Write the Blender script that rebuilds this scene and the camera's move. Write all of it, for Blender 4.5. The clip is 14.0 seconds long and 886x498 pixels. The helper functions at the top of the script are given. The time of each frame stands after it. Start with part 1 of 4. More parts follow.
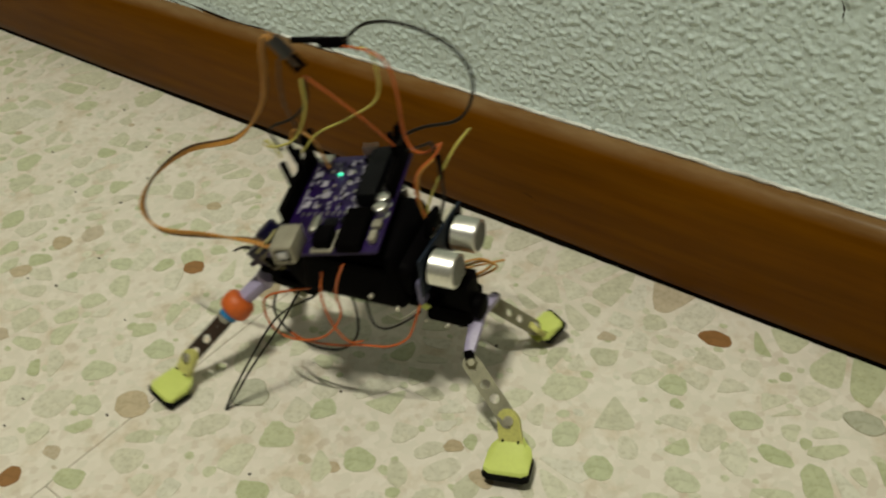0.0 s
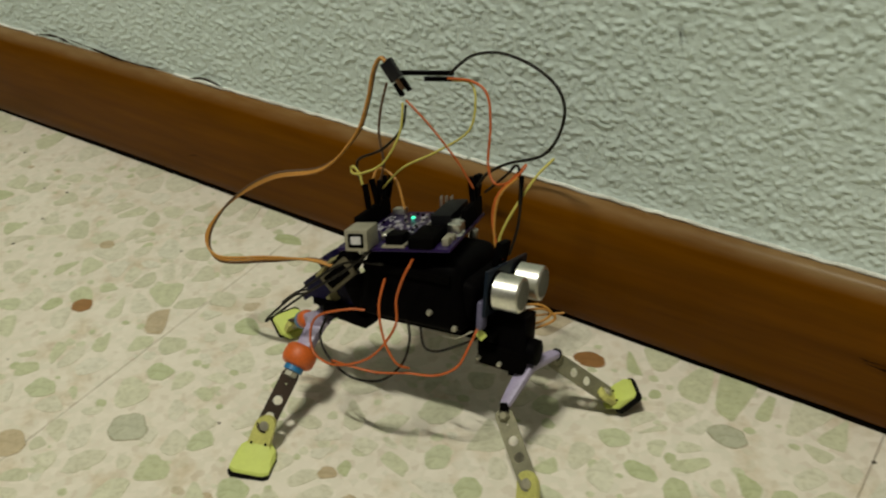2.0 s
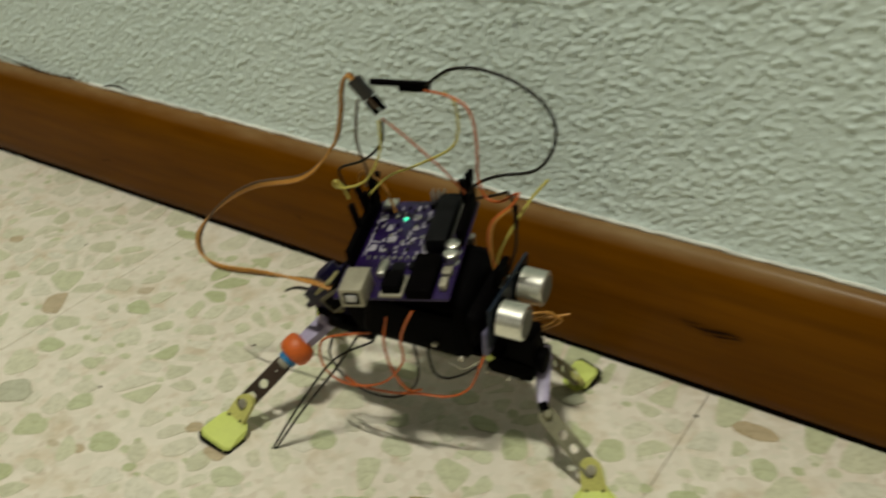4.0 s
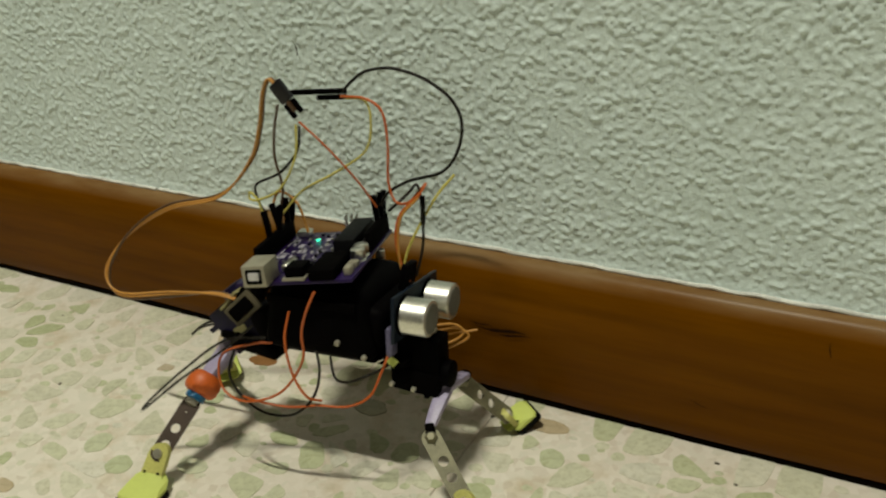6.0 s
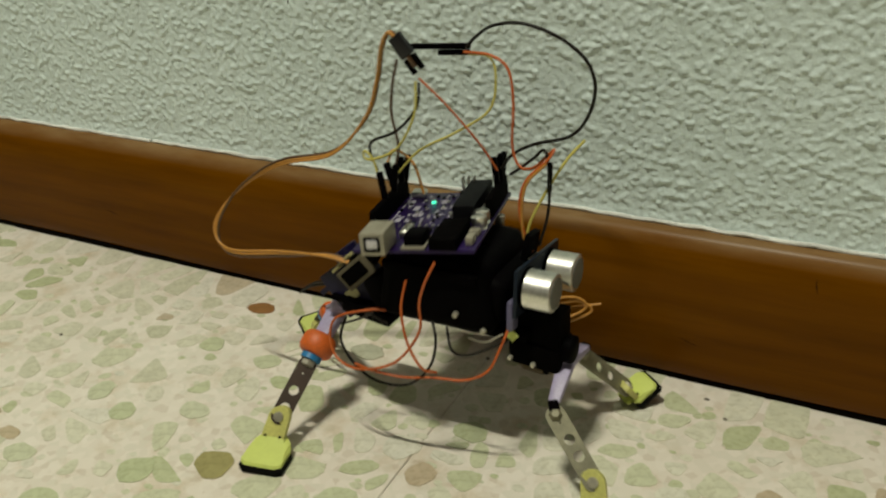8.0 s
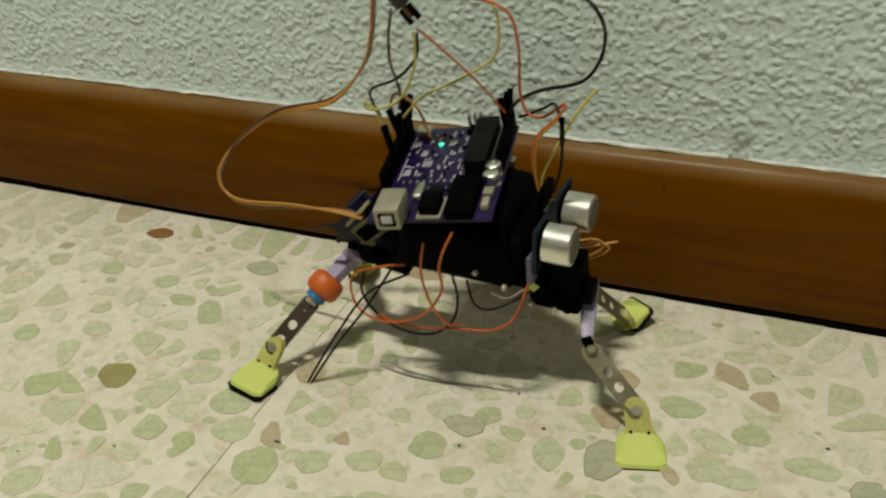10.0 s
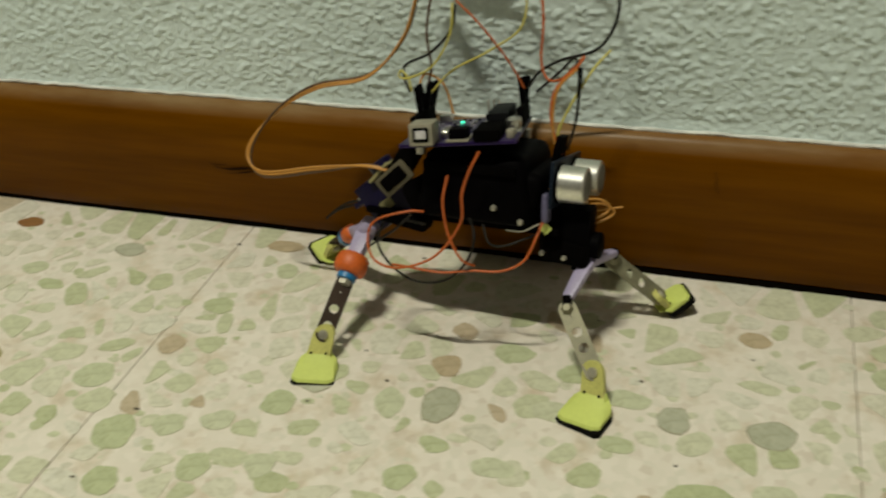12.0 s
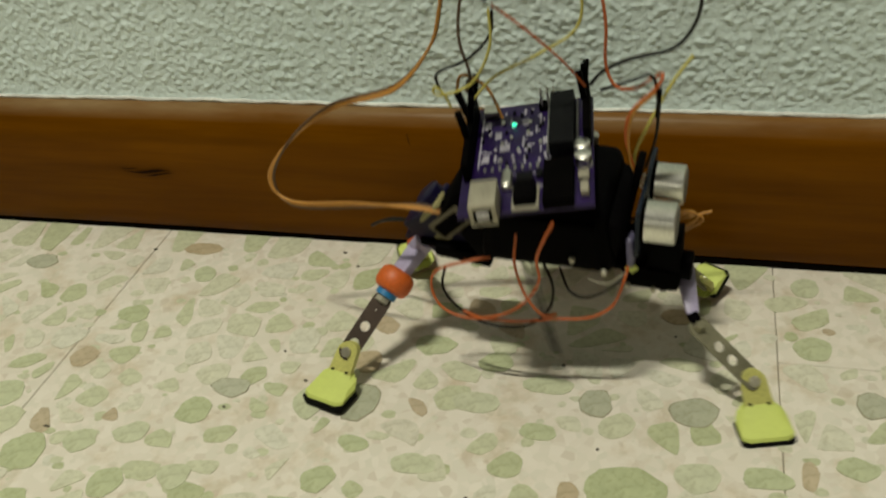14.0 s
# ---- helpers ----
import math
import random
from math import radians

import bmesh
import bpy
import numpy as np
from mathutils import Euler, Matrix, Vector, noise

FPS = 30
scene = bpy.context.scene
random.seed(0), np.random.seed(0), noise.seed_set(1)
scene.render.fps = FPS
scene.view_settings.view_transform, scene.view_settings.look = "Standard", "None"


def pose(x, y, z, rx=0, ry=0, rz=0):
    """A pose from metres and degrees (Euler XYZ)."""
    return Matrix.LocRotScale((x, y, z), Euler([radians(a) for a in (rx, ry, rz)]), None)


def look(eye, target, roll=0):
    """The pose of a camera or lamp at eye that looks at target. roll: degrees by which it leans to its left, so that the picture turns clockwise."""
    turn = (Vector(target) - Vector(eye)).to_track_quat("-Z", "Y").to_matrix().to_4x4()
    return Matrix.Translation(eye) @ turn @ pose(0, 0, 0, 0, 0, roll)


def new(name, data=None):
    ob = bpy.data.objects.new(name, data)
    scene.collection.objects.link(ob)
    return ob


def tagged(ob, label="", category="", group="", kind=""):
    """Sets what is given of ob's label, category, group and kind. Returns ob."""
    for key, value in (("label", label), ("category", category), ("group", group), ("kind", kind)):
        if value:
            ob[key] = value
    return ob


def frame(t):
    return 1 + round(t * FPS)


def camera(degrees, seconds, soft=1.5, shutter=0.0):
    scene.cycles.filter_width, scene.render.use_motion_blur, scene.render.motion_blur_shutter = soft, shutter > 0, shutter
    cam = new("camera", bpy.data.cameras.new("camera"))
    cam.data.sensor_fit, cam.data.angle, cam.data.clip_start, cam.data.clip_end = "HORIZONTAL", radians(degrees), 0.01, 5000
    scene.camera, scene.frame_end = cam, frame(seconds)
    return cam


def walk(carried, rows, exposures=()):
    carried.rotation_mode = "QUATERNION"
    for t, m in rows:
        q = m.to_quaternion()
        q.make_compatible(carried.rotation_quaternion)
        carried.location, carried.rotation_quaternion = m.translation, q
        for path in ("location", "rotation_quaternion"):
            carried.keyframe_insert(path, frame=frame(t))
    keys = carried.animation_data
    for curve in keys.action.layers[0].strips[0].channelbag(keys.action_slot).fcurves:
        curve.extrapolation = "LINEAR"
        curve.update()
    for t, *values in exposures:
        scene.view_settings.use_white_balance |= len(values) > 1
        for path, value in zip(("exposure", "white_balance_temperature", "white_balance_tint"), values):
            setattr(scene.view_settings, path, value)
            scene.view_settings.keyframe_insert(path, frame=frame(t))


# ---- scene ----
cam = camera(49.9, 14.0, soft=2.2, shutter=0.5)
PATH = [
    (0, (0.549, -0.371, 0.341), (-0.495, 0.798, -0.902), -6.3),
    (0.3, (0.559, -0.371, 0.352), (-0.424, 0.688, -0.803), -6.8),
    (0.5, (0.575, -0.369, 0.356), (-0.468, 0.803, -0.884), -6.9),
    (0.8, (0.578, -0.361, 0.358), (-0.347, 0.732, -0.814), -6.4),
    (1, (0.57, -0.365, 0.36), (-0.41, 0.834, -0.906), -6.2),
    (1.2, (0.579, -0.360, 0.345), (-0.329, 0.783, -0.791), -6.0),
    (1.5, (0.584, -0.356, 0.336), (-0.432, 0.879, -0.866), -6.5),
    (1.8, (0.586, -0.358, 0.335), (-0.363, 0.794, -0.758), -6.2),
    (2, (0.589, -0.355, 0.336), (-0.415, 0.912, -0.841), -5.7),
    (2.2, (0.597, -0.356, 0.326), (-0.306, 0.837, -0.762), -5.7),
    (2.5, (0.606, -0.354, 0.325), (-0.365, 0.957, -0.833), -5.3),
    (2.8, (0.614, -0.361, 0.313), (-0.289, 0.849, -0.757), -4.2),
    (3, (0.624, -0.355, 0.311), (-0.333, 0.958, -0.855), -4.4),
    (3.3, (0.627, -0.349, 0.316), (-0.254, 0.894, -0.733), -3.7),
    (3.5, (0.629, -0.354, 0.314), (-0.333, 0.99, -0.813), -2.8),
    (3.8, (0.650, -0.367, 0.312), (-0.261, 0.880, -0.705), -2.7),
    (4, (0.667, -0.376, 0.313), (-0.332, 1.004, -0.736), -3.6),
    (4.2, (0.692, -0.368, 0.301), (-0.29, 1.051, -0.711), -3.1),
    (6.3, (0.733, -0.375, 0.277), (-0.147, 1.201, -0.585), -3.9),
    (6.5, (0.733, -0.376, 0.277), (-0.146, 1.204, -0.578), -4.3),
    (7, (0.734, -0.374, 0.279), (-0.134, 1.214, -0.572), -4.6),
    (7.2, (0.736, -0.377, 0.280), (-0.078, 1.081, -0.518), -4.7),
    (7.5, (0.736, -0.375, 0.276), (-0.152, 1.168, -0.636), -4.6),
    (7.7, (0.734, -0.379, 0.270), (-0.089, 1.038, -0.589), -3.9),
    (8, (0.736, -0.38, 0.276), (-0.126, 1.15, -0.679), -4.3),
    (8.2, (0.738, -0.390, 0.272), (-0.035, 1.043, -0.606), -2.9),
    (8.5, (0.75, -0.399, 0.27), (-0.066, 1.153, -0.691), -2.7),
    (8.7, (0.755, -0.403, 0.270), (0.031, 1.031, -0.646), -2.4),
    (10.8, (0.773, -0.402, 0.286), (0.121, 1.154, -0.788), -4.5),
    (11, (0.774, -0.409, 0.287), (0.157, 1.171, -0.772), -3.9),
    (11.2, (0.783, -0.414, 0.286), (0.225, 1.060, -0.684), -4.4),
    (11.5, (0.796, -0.416, 0.282), (0.253, 1.202, -0.761), -2.4),
    (11.7, (0.801, -0.417, 0.280), (0.287, 1.054, -0.718), -2.1),
    (12, (0.821, -0.415, 0.284), (0.249, 1.151, -0.82), -4.6),
    (12.2, (0.832, -0.410, 0.279), (0.334, 1.051, -0.741), -4.6),
    (12.5, (0.828, -0.41, 0.278), (0.302, 1.163, -0.84), -4.8),
    (12.8, (0.833, -0.413, 0.281), (0.342, 1.040, -0.753), -5.4),
    (13, (0.837, -0.411, 0.277), (0.312, 1.164, -0.839), -5.4),
    (13.2, (0.838, -0.408, 0.279), (0.375, 1.042, -0.772), -5.8),
    (13.5, (0.84, -0.406, 0.279), (0.334, 1.158, -0.86), -6.3),
    (13.8, (0.837, -0.402, 0.276), (0.379, 1.051, -0.774), -6.3),
    (14, (0.84, -0.401, 0.277), (0.341, 1.174, -0.85), -6.5),
]
walk(cam, [(t, look(eye, target, roll)) for t, eye, target, roll in PATH], [(0, -0.14), (4.2, -0.10), (6.3, -0.02), (14, -0.02)])

# ---- light ----
world = bpy.data.worlds.new("world")
scene.world = world
world.use_nodes = True
world.node_tree.nodes["Background"].inputs["Color"].default_value = (0.9, 0.95, 1.0, 1)
world.node_tree.nodes["Background"].inputs["Strength"].default_value = 0.003


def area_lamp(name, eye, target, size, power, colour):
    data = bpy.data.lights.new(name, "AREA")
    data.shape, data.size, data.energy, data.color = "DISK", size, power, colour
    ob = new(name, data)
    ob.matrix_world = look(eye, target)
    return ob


# a fluorescent tube on the ceiling, along the wall
tube_lamp = area_lamp("ceiling_tube_light", (0.40, -0.71, 2.38), (0.40, -0.71, 0), 0.36, 43, (0.99, 0.972, 0.785))
tube_lamp.data.shape, tube_lamp.data.size_y = "RECTANGLE", 0.05
tube_lamp.matrix_world = pose(0.40, -0.71, 2.38)
# added fill light with no known source; brightens the wall and skirting
area_lamp("wall_fill_light", (1.9, -2.5, 1.25), (0.6, 0.0, 0.1), 0.35, 2.2, (1.0, 0.95, 0.74))


# ---- materials ----
class Nodes:
    """A node material with short helpers."""

    def __init__(self, name, rough=0.5, metal=0.0, spec=0.5):
        self.m = bpy.data.materials.new(name)
        self.m.use_nodes = True
        self.t = self.m.node_tree
        self.b = self.t.nodes["Principled BSDF"]
        self.b.inputs["Roughness"].default_value = rough
        self.b.inputs["Metallic"].default_value = metal
        self.b.inputs["Specular IOR Level"].default_value = spec
        self.co = self.t.nodes.new("ShaderNodeTexCoord").outputs["Object"]

    def add(self, kind, **inputs):
        n = self.t.nodes.new(kind)
        for k, v in inputs.items():
            self.set(n.inputs[k.replace("_", " ")], v)
        return n

    def set(self, socket, v):
        if isinstance(v, bpy.types.NodeSocket):
            self.t.links.new(v, socket)
        else:
            socket.default_value = v

    def noise(self, scale, detail=3.0, rough=0.55, stretch=None):
        co = self.co
        if stretch:
            mp = self.add("ShaderNodeMapping", Vector=self.co)
            mp.inputs["Scale"].default_value = stretch
            co = mp.outputs[0]
        return self.add("ShaderNodeTexNoise", Vector=co, Scale=scale, Detail=detail, Roughness=rough).outputs["Fac"]

    def ramp(self, fac, stops):
        n = self.add("ShaderNodeValToRGB", Fac=fac)
        e = n.color_ramp.elements
        while len(e) < len(stops):
            e.new(0.5)
        for el, (p, c) in zip(e, stops):
            el.position, el.color = p, (*c, 1)
        return n.outputs["Color"]

    def mix(self, fac, a, b, mode="MIX"):
        n = self.t.nodes.new("ShaderNodeMix")
        n.data_type, n.blend_type = "RGBA", mode
        self.set(n.inputs[0], fac)
        for i, v in ((6, a), (7, b)):
            self.set(n.inputs[i], (*v, 1) if isinstance(v, tuple) and len(v) == 3 else v)
        return n.outputs[2]

    def math(self, op, a, b=0.0):
        n = self.t.nodes.new("ShaderNodeMath")
        n.operation = op
        self.set(n.inputs[0], a)
        self.set(n.inputs[1], b)
        return n.outputs[0]

    def colour(self, v):
        self.set(self.b.inputs["Base Color"], (*v, 1) if isinstance(v, tuple) and len(v) == 3 else v)
        return self

    def rough(self, v):
        self.set(self.b.inputs["Roughness"], v)
        return self

    def bump(self, height, strength, distance):
        n = self.add("ShaderNodeBump", Height=height, Strength=strength, Distance=distance)
        self.t.links.new(n.outputs[0], self.b.inputs["Normal"])
        return self


def plain(name, colour, rough=0.5, metal=0.0, vary=0.18, scale=300.0, bump=0.15, dist=0.0003, spec=0.5, fine_low=0.82):
    """A small thing's material: its colour with blotches, fine grain and a little relief."""
    n = Nodes(name, rough, metal, spec)
    dark = tuple(c * (1 - vary) for c in colour)
    light = tuple(min(1, c * (1 + vary)) for c in colour)
    big = n.ramp(n.noise(scale * 0.25), [(0.3, dark), (0.7, light)])
    fine = n.ramp(n.noise(scale * 3, 2), [(0.3, (fine_low,) * 3), (0.7, (1, 1, 1))])
    n.colour(n.mix(1.0, big, fine, "MULTIPLY"))
    n.rough(n.math("ADD", rough - 0.08, n.math("MULTIPLY", n.noise(scale), 0.16)))
    n.bump(n.noise(scale * 2, 2), bump, dist)
    return n.m


def plaster_material():
    n = Nodes("rough_plaster", 0.9, spec=0.2)
    stain = n.ramp(n.noise(6, 4), [(0.3, (0.695, 0.81, 0.80)), (0.7, (0.765, 0.875, 0.87))])
    grain = n.ramp(n.noise(420, 3), [(0.35, (0.87, 0.87, 0.86)), (0.62, (1, 1, 1))])
    n.colour(n.mix(1.0, stain, grain, "MULTIPLY"))
    n.bump(n.math("ADD", n.noise(470, 3), n.math("MULTIPLY", n.noise(1100, 2), 0.4)), 0.45, 0.0010)
    return n.m


# for the unseen walls and ceiling: toned dark so little light bounces back
def room_low_bounce_material():
    n = Nodes("room_low_bounce", 0.85, spec=0.2)
    n.colour(n.ramp(n.noise(5, 4), [(0.3, (0.085, 0.077, 0.061)), (0.7, (0.115, 0.106, 0.087))]))
    n.bump(n.noise(240, 3), 0.5, 0.001)
    return n.m


def wall_paint_material():
    n = Nodes("wall_paint", 0.85, spec=0.2)
    n.colour(n.ramp(n.noise(5, 4), [(0.3, (0.62, 0.62, 0.55)), (0.7, (0.70, 0.70, 0.64))]))
    n.bump(n.noise(240, 3), 0.5, 0.001)
    return n.m


def wood_material():
    n = Nodes("varnished_wood", 0.4, spec=0.03)
    n.b.inputs["Coat Weight"].default_value = 0.07
    n.b.inputs["Coat Roughness"].default_value = 0.26
    grain = n.noise(22, 4, 0.55, (0.6, 4.0, 6.0))
    streak = n.noise(9, 4, 0.6, (0.35, 4.0, 14.0))
    base = n.ramp(grain, [(0.20, (0.104, 0.034, 0.0002)), (0.52, (0.144, 0.049, 0.0003)), (0.85, (0.186, 0.066, 0.0004))])
    tone = n.ramp(streak, [(0.3, (0.80, 0.82, 0.70)), (0.7, (1.0, 1.0, 1.0))])
    wear = n.ramp(n.noise(130, 2), [(0.70, (0, 0, 0)), (0.78, (1, 1, 1))])
    worn = n.mix(n.math("MULTIPLY", wear, 0.18), n.mix(1.0, base, tone, "MULTIPLY"), (0.13, 0.062, 0.006))
    # painted highlight: a paler band along the rounded top, broken up by noise
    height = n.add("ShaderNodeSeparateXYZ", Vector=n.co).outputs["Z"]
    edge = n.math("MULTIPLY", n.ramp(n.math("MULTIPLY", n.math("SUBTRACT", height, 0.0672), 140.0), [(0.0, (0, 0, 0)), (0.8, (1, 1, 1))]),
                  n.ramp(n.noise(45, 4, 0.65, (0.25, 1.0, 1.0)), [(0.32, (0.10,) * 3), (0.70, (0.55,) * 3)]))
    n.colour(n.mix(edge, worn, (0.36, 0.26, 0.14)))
    n.rough(n.math("ADD", 0.24, n.math("MULTIPLY", n.noise(22, 4), 0.22)))
    n.bump(n.math("ADD", grain, n.math("MULTIPLY", n.noise(700, 2), 0.3)), 0.25, 0.0005)
    return n.m


def terrazzo_material():
    """The cement between the chips, with crushed grains too small to be built."""
    n = Nodes("terrazzo_cement", 0.42, spec=0.4)
    tone = n.ramp(n.noise(7, 5), [(0.3, (0.71, 0.645, 0.565)), (0.7, (0.80, 0.75, 0.675))])
    vor = n.add("ShaderNodeTexVoronoi", Vector=n.co, Scale=260.0)
    hue = n.add("ShaderNodeSeparateColor", Color=vor.outputs["Color"])
    pick = n.ramp(hue.outputs[0], [(0.0, (0.54, 0.53, 0.42)), (0.45, (0.67, 0.61, 0.52)), (0.8, (0.76, 0.71, 0.63)), (0.97, (0.46, 0.38, 0.28))])
    grime = n.ramp(n.noise(38, 4, 0.65), [(0.52, (1, 1, 1)), (0.72, (0.80, 0.73, 0.62))])
    n.colour(n.mix(1.0, n.mix(0.38, tone, pick), grime, "MULTIPLY"))
    n.rough(n.math("ADD", 0.34, n.math("MULTIPLY", n.noise(60, 4), 0.22)))
    n.bump(n.noise(500, 3), 0.12, 0.0004)
    return n.m


def far_terrazzo_material():
    n = Nodes("terrazzo_far", 0.42, spec=0.4)
    vor = n.add("ShaderNodeTexVoronoi", Vector=n.co, Scale=62.0)
    hue = n.add("ShaderNodeSeparateColor", Color=vor.outputs["Color"])
    pick = n.ramp(hue.outputs[0], [(0.0, (0.44, 0.46, 0.31)), (0.5, (0.60, 0.59, 0.47)), (0.9, (0.70, 0.66, 0.57)), (0.985, (0.46, 0.36, 0.24))])
    n.colour(n.mix(0.8, (0.62, 0.57, 0.48), pick))
    n.rough(n.math("ADD", 0.34, n.math("MULTIPLY", n.noise(60, 4), 0.22)))
    return n.m


def chip_material(name, stops, single=True):
    """Marble chips: one tone for each chip, cloudy inside, with fine veins."""
    n = Nodes(name, 0.36, spec=0.45)
    if single:
        rnd = n.add("ShaderNodeObjectInfo").outputs["Random"]
    else:
        rnd = n.add("ShaderNodeNewGeometry").outputs["Random Per Island"]
    tone = n.ramp(rnd, stops)
    cloud = n.ramp(n.noise(170, 4), [(0.25, (0.84, 0.84, 0.82)), (0.7, (1.05, 1.05, 1.05))])
    vein = n.ramp(n.noise(420, 3), [(0.38, (0.88, 0.87, 0.83)), (0.50, (1, 1, 1))])
    n.colour(n.mix(1.0, n.mix(1.0, tone, cloud, "MULTIPLY"), vein, "MULTIPLY"))
    n.rough(n.math("ADD", 0.28, n.math("MULTIPLY", n.noise(90, 3), 0.2)))
    n.bump(n.noise(600, 2), 0.08, 0.0003)
    return n.m


def joint_material():
    """Cement in the joints, with dirt caught in short runs of it."""
    n = Nodes("joint_dirt", 0.9, spec=0.1)
    dirt = n.ramp(n.noise(26, 4, 0.7), [(0.50, (0.50, 0.46, 0.38)), (0.60, (0.06, 0.05, 0.035))])
    n.colour(n.mix(1.0, dirt, n.ramp(n.noise(400, 2), [(0.3, (0.8,) * 3), (0.7, (1, 1, 1))]), "MULTIPLY"))
    n.bump(n.noise(500, 3), 0.3, 0.0003)
    return n.m


GREEN = [(0.0, (0.47, 0.50, 0.31)), (0.2, (0.54, 0.56, 0.38)), (0.45, (0.61, 0.61, 0.46)), (0.75, (0.67, 0.65, 0.53)), (0.975, (0.68, 0.66, 0.57)), (0.985, (0.50, 0.41, 0.29))]
PALE = [(0.0, (0.56, 0.56, 0.42)), (0.3, (0.62, 0.60, 0.48)), (0.7, (0.67, 0.64, 0.54)), (0.97, (0.72, 0.69, 0.61)), (0.985, (0.52, 0.44, 0.33))]
M_PLASTER = plaster_material()
M_PAINT = wall_paint_material()
M_ROOM = room_low_bounce_material()
M_WOOD = wood_material()
M_CEMENT = terrazzo_material()
M_FARFLOOR = far_terrazzo_material()
M_CHIP = chip_material("chip_mixed", GREEN)
M_CHIP_PALE = chip_material("chip_pale", PALE, single=False)
M_CHIP_STUFF = chip_material("chip_mixed_joined", GREEN, single=False)
M_CHIP_GREEN = chip_material("chip_green", [(0.0, (0.46, 0.50, 0.30)), (0.5, (0.52, 0.55, 0.37)), (1.0, (0.58, 0.59, 0.44))])
M_CHIP_TAN = chip_material("chip_tan", [(0.0, (0.47, 0.38, 0.25)), (1.0, (0.55, 0.46, 0.33))])
M_CHIP_BROWN = chip_material("chip_brown", [(0.0, (0.25, 0.12, 0.045)), (1.0, (0.31, 0.16, 0.06))])
M_CHIP_OLIVE = chip_material("chip_olive", [(0.0, (0.30, 0.27, 0.10)), (1.0, (0.36, 0.32, 0.14))])
M_CHIP_DARK = chip_material("chip_grey_green", [(0.0, (0.42, 0.43, 0.32)), (1.0, (0.50, 0.50, 0.40))])
M_CHIP_RIM = plain("chip_dark_rim", (0.36, 0.34, 0.24), 0.5)
M_SPECK = plain("dark_speck", (0.10, 0.085, 0.06), 0.8)
M_JOINT = joint_material()
# near-black: the shade of the skirting gap put into the colour
M_GAP = plain("gap_shade", (0.004, 0.003, 0.002), 0.95, spec=0.02)
M_SCRATCH = plain("scratch_dark", (0.022, 0.009, 0.003), 0.9, spec=0.05)
M_CAULK = plain("white_paint_edge", (0.74, 0.74, 0.70), 0.8, scale=200)
M_BLACK = plain("black_plastic", (0.0018, 0.0015, 0.0018), 0.55, vary=0.3, spec=0.02)
M_BLACK_MATT = plain("black_matt", (0.0018, 0.0015, 0.0015), 0.8, vary=0.3, spec=0.02)
M_PCB = plain("purple_circuit_board", (0.014, 0.004, 0.052), 0.36, vary=0.4, scale=500, spec=0.3)
M_TONGUE = plain("white_socket_tongue", (0.62, 0.60, 0.62), 0.5)
M_SILK = plain("silkscreen_white", (0.36, 0.34, 0.40), 0.6)
M_TIN_DULL = plain("dull_tin", (0.40, 0.37, 0.29), 0.5, 0.5, vary=0.2)
M_TIN = plain("tinned_metal", (0.72, 0.70, 0.64), 0.32, 1.0, vary=0.1)
# darker copy of the strip steel; a dark reflection put into the colour
M_STEEL_SHADED = plain("steel_dark_reflection", (0.042, 0.025, 0.016), 0.5, 0.3, vary=0.25, spec=0.3)
M_STEEL = plain("dull_steel", (0.26, 0.245, 0.165), 0.5, 0.35, vary=0.25)
M_ALU = plain("aluminium_can", (0.86, 0.85, 0.80), 0.34, 1.0, vary=0.03, bump=0.03)
M_MESH = plain("grey_gauze", (0.22, 0.22, 0.20), 0.6, 0.6)
M_SCREW = plain("bright_screw", (0.52, 0.49, 0.40), 0.4, 0.55)
M_YELLOW = plain("lime_yellow_foam", (0.60, 0.68, 0.17), 0.62, vary=0.05, scale=160, bump=0.05, fine_low=0.95)
M_YELLOW_NECK = plain("yellow_plastic", (0.62, 0.60, 0.19), 0.45, vary=0.10, scale=250)
M_RUBBER = plain("black_rubber", (0.004, 0.004, 0.0035), 0.8, spec=0.08)
M_ORANGE = plain("orange_rubber", (0.62, 0.12, 0.016), 0.5, vary=0.14)
M_BLUE = plain("blue_plastic", (0.02, 0.18, 0.42), 0.4)
M_NAVY = plain("navy_servo_plastic", (0.006, 0.004, 0.030), 0.4, vary=0.25, spec=0.2)
M_LILAC = plain("lilac_nylon", (0.42, 0.37, 0.56), 0.45, vary=0.10)
M_LILAC_DARK = plain("translucent_lilac", (0.12, 0.11, 0.19), 0.4, vary=0.2)
M_LABEL = plain("yellowed_label", (0.30, 0.27, 0.12), 0.6, vary=0.3)
M_TEALPCB = plain("blue_sensor_board", (0.008, 0.014, 0.026), 0.4, spec=0.2)
M_W_ORANGE = plain("orange_wire", (0.52, 0.11, 0.016), 0.45, vary=0.1)
M_W_AMBER = plain("amber_wire", (0.54, 0.25, 0.045), 0.45, vary=0.1)
M_W_YELLOW = plain("yellow_wire", (0.58, 0.52, 0.11), 0.45, vary=0.1)
M_W_BROWN = plain("brown_wire", (0.09, 0.045, 0.018), 0.45, vary=0.1)
M_W_BLACK = plain("black_wire", (0.012, 0.010, 0.007), 0.5, vary=0.1, spec=0.2)
M_BEIGE = plain("beige_foam_tape", (0.105, 0.087, 0.05), 0.7, vary=0.25)
M_PLUG = plain("black_plug", (0.004, 0.0035, 0.007), 0.45)
M_CERAMIC = plain("chip_package", (0.004, 0.004, 0.005), 0.55, spec=0.1)


def glow(name, colour, strength):
    n = Nodes(name, 0.4)
    n.colour(colour)
    n.b.inputs["Emission Color"].default_value = (*colour, 1)
    n.b.inputs["Emission Strength"].default_value = strength
    return n.m


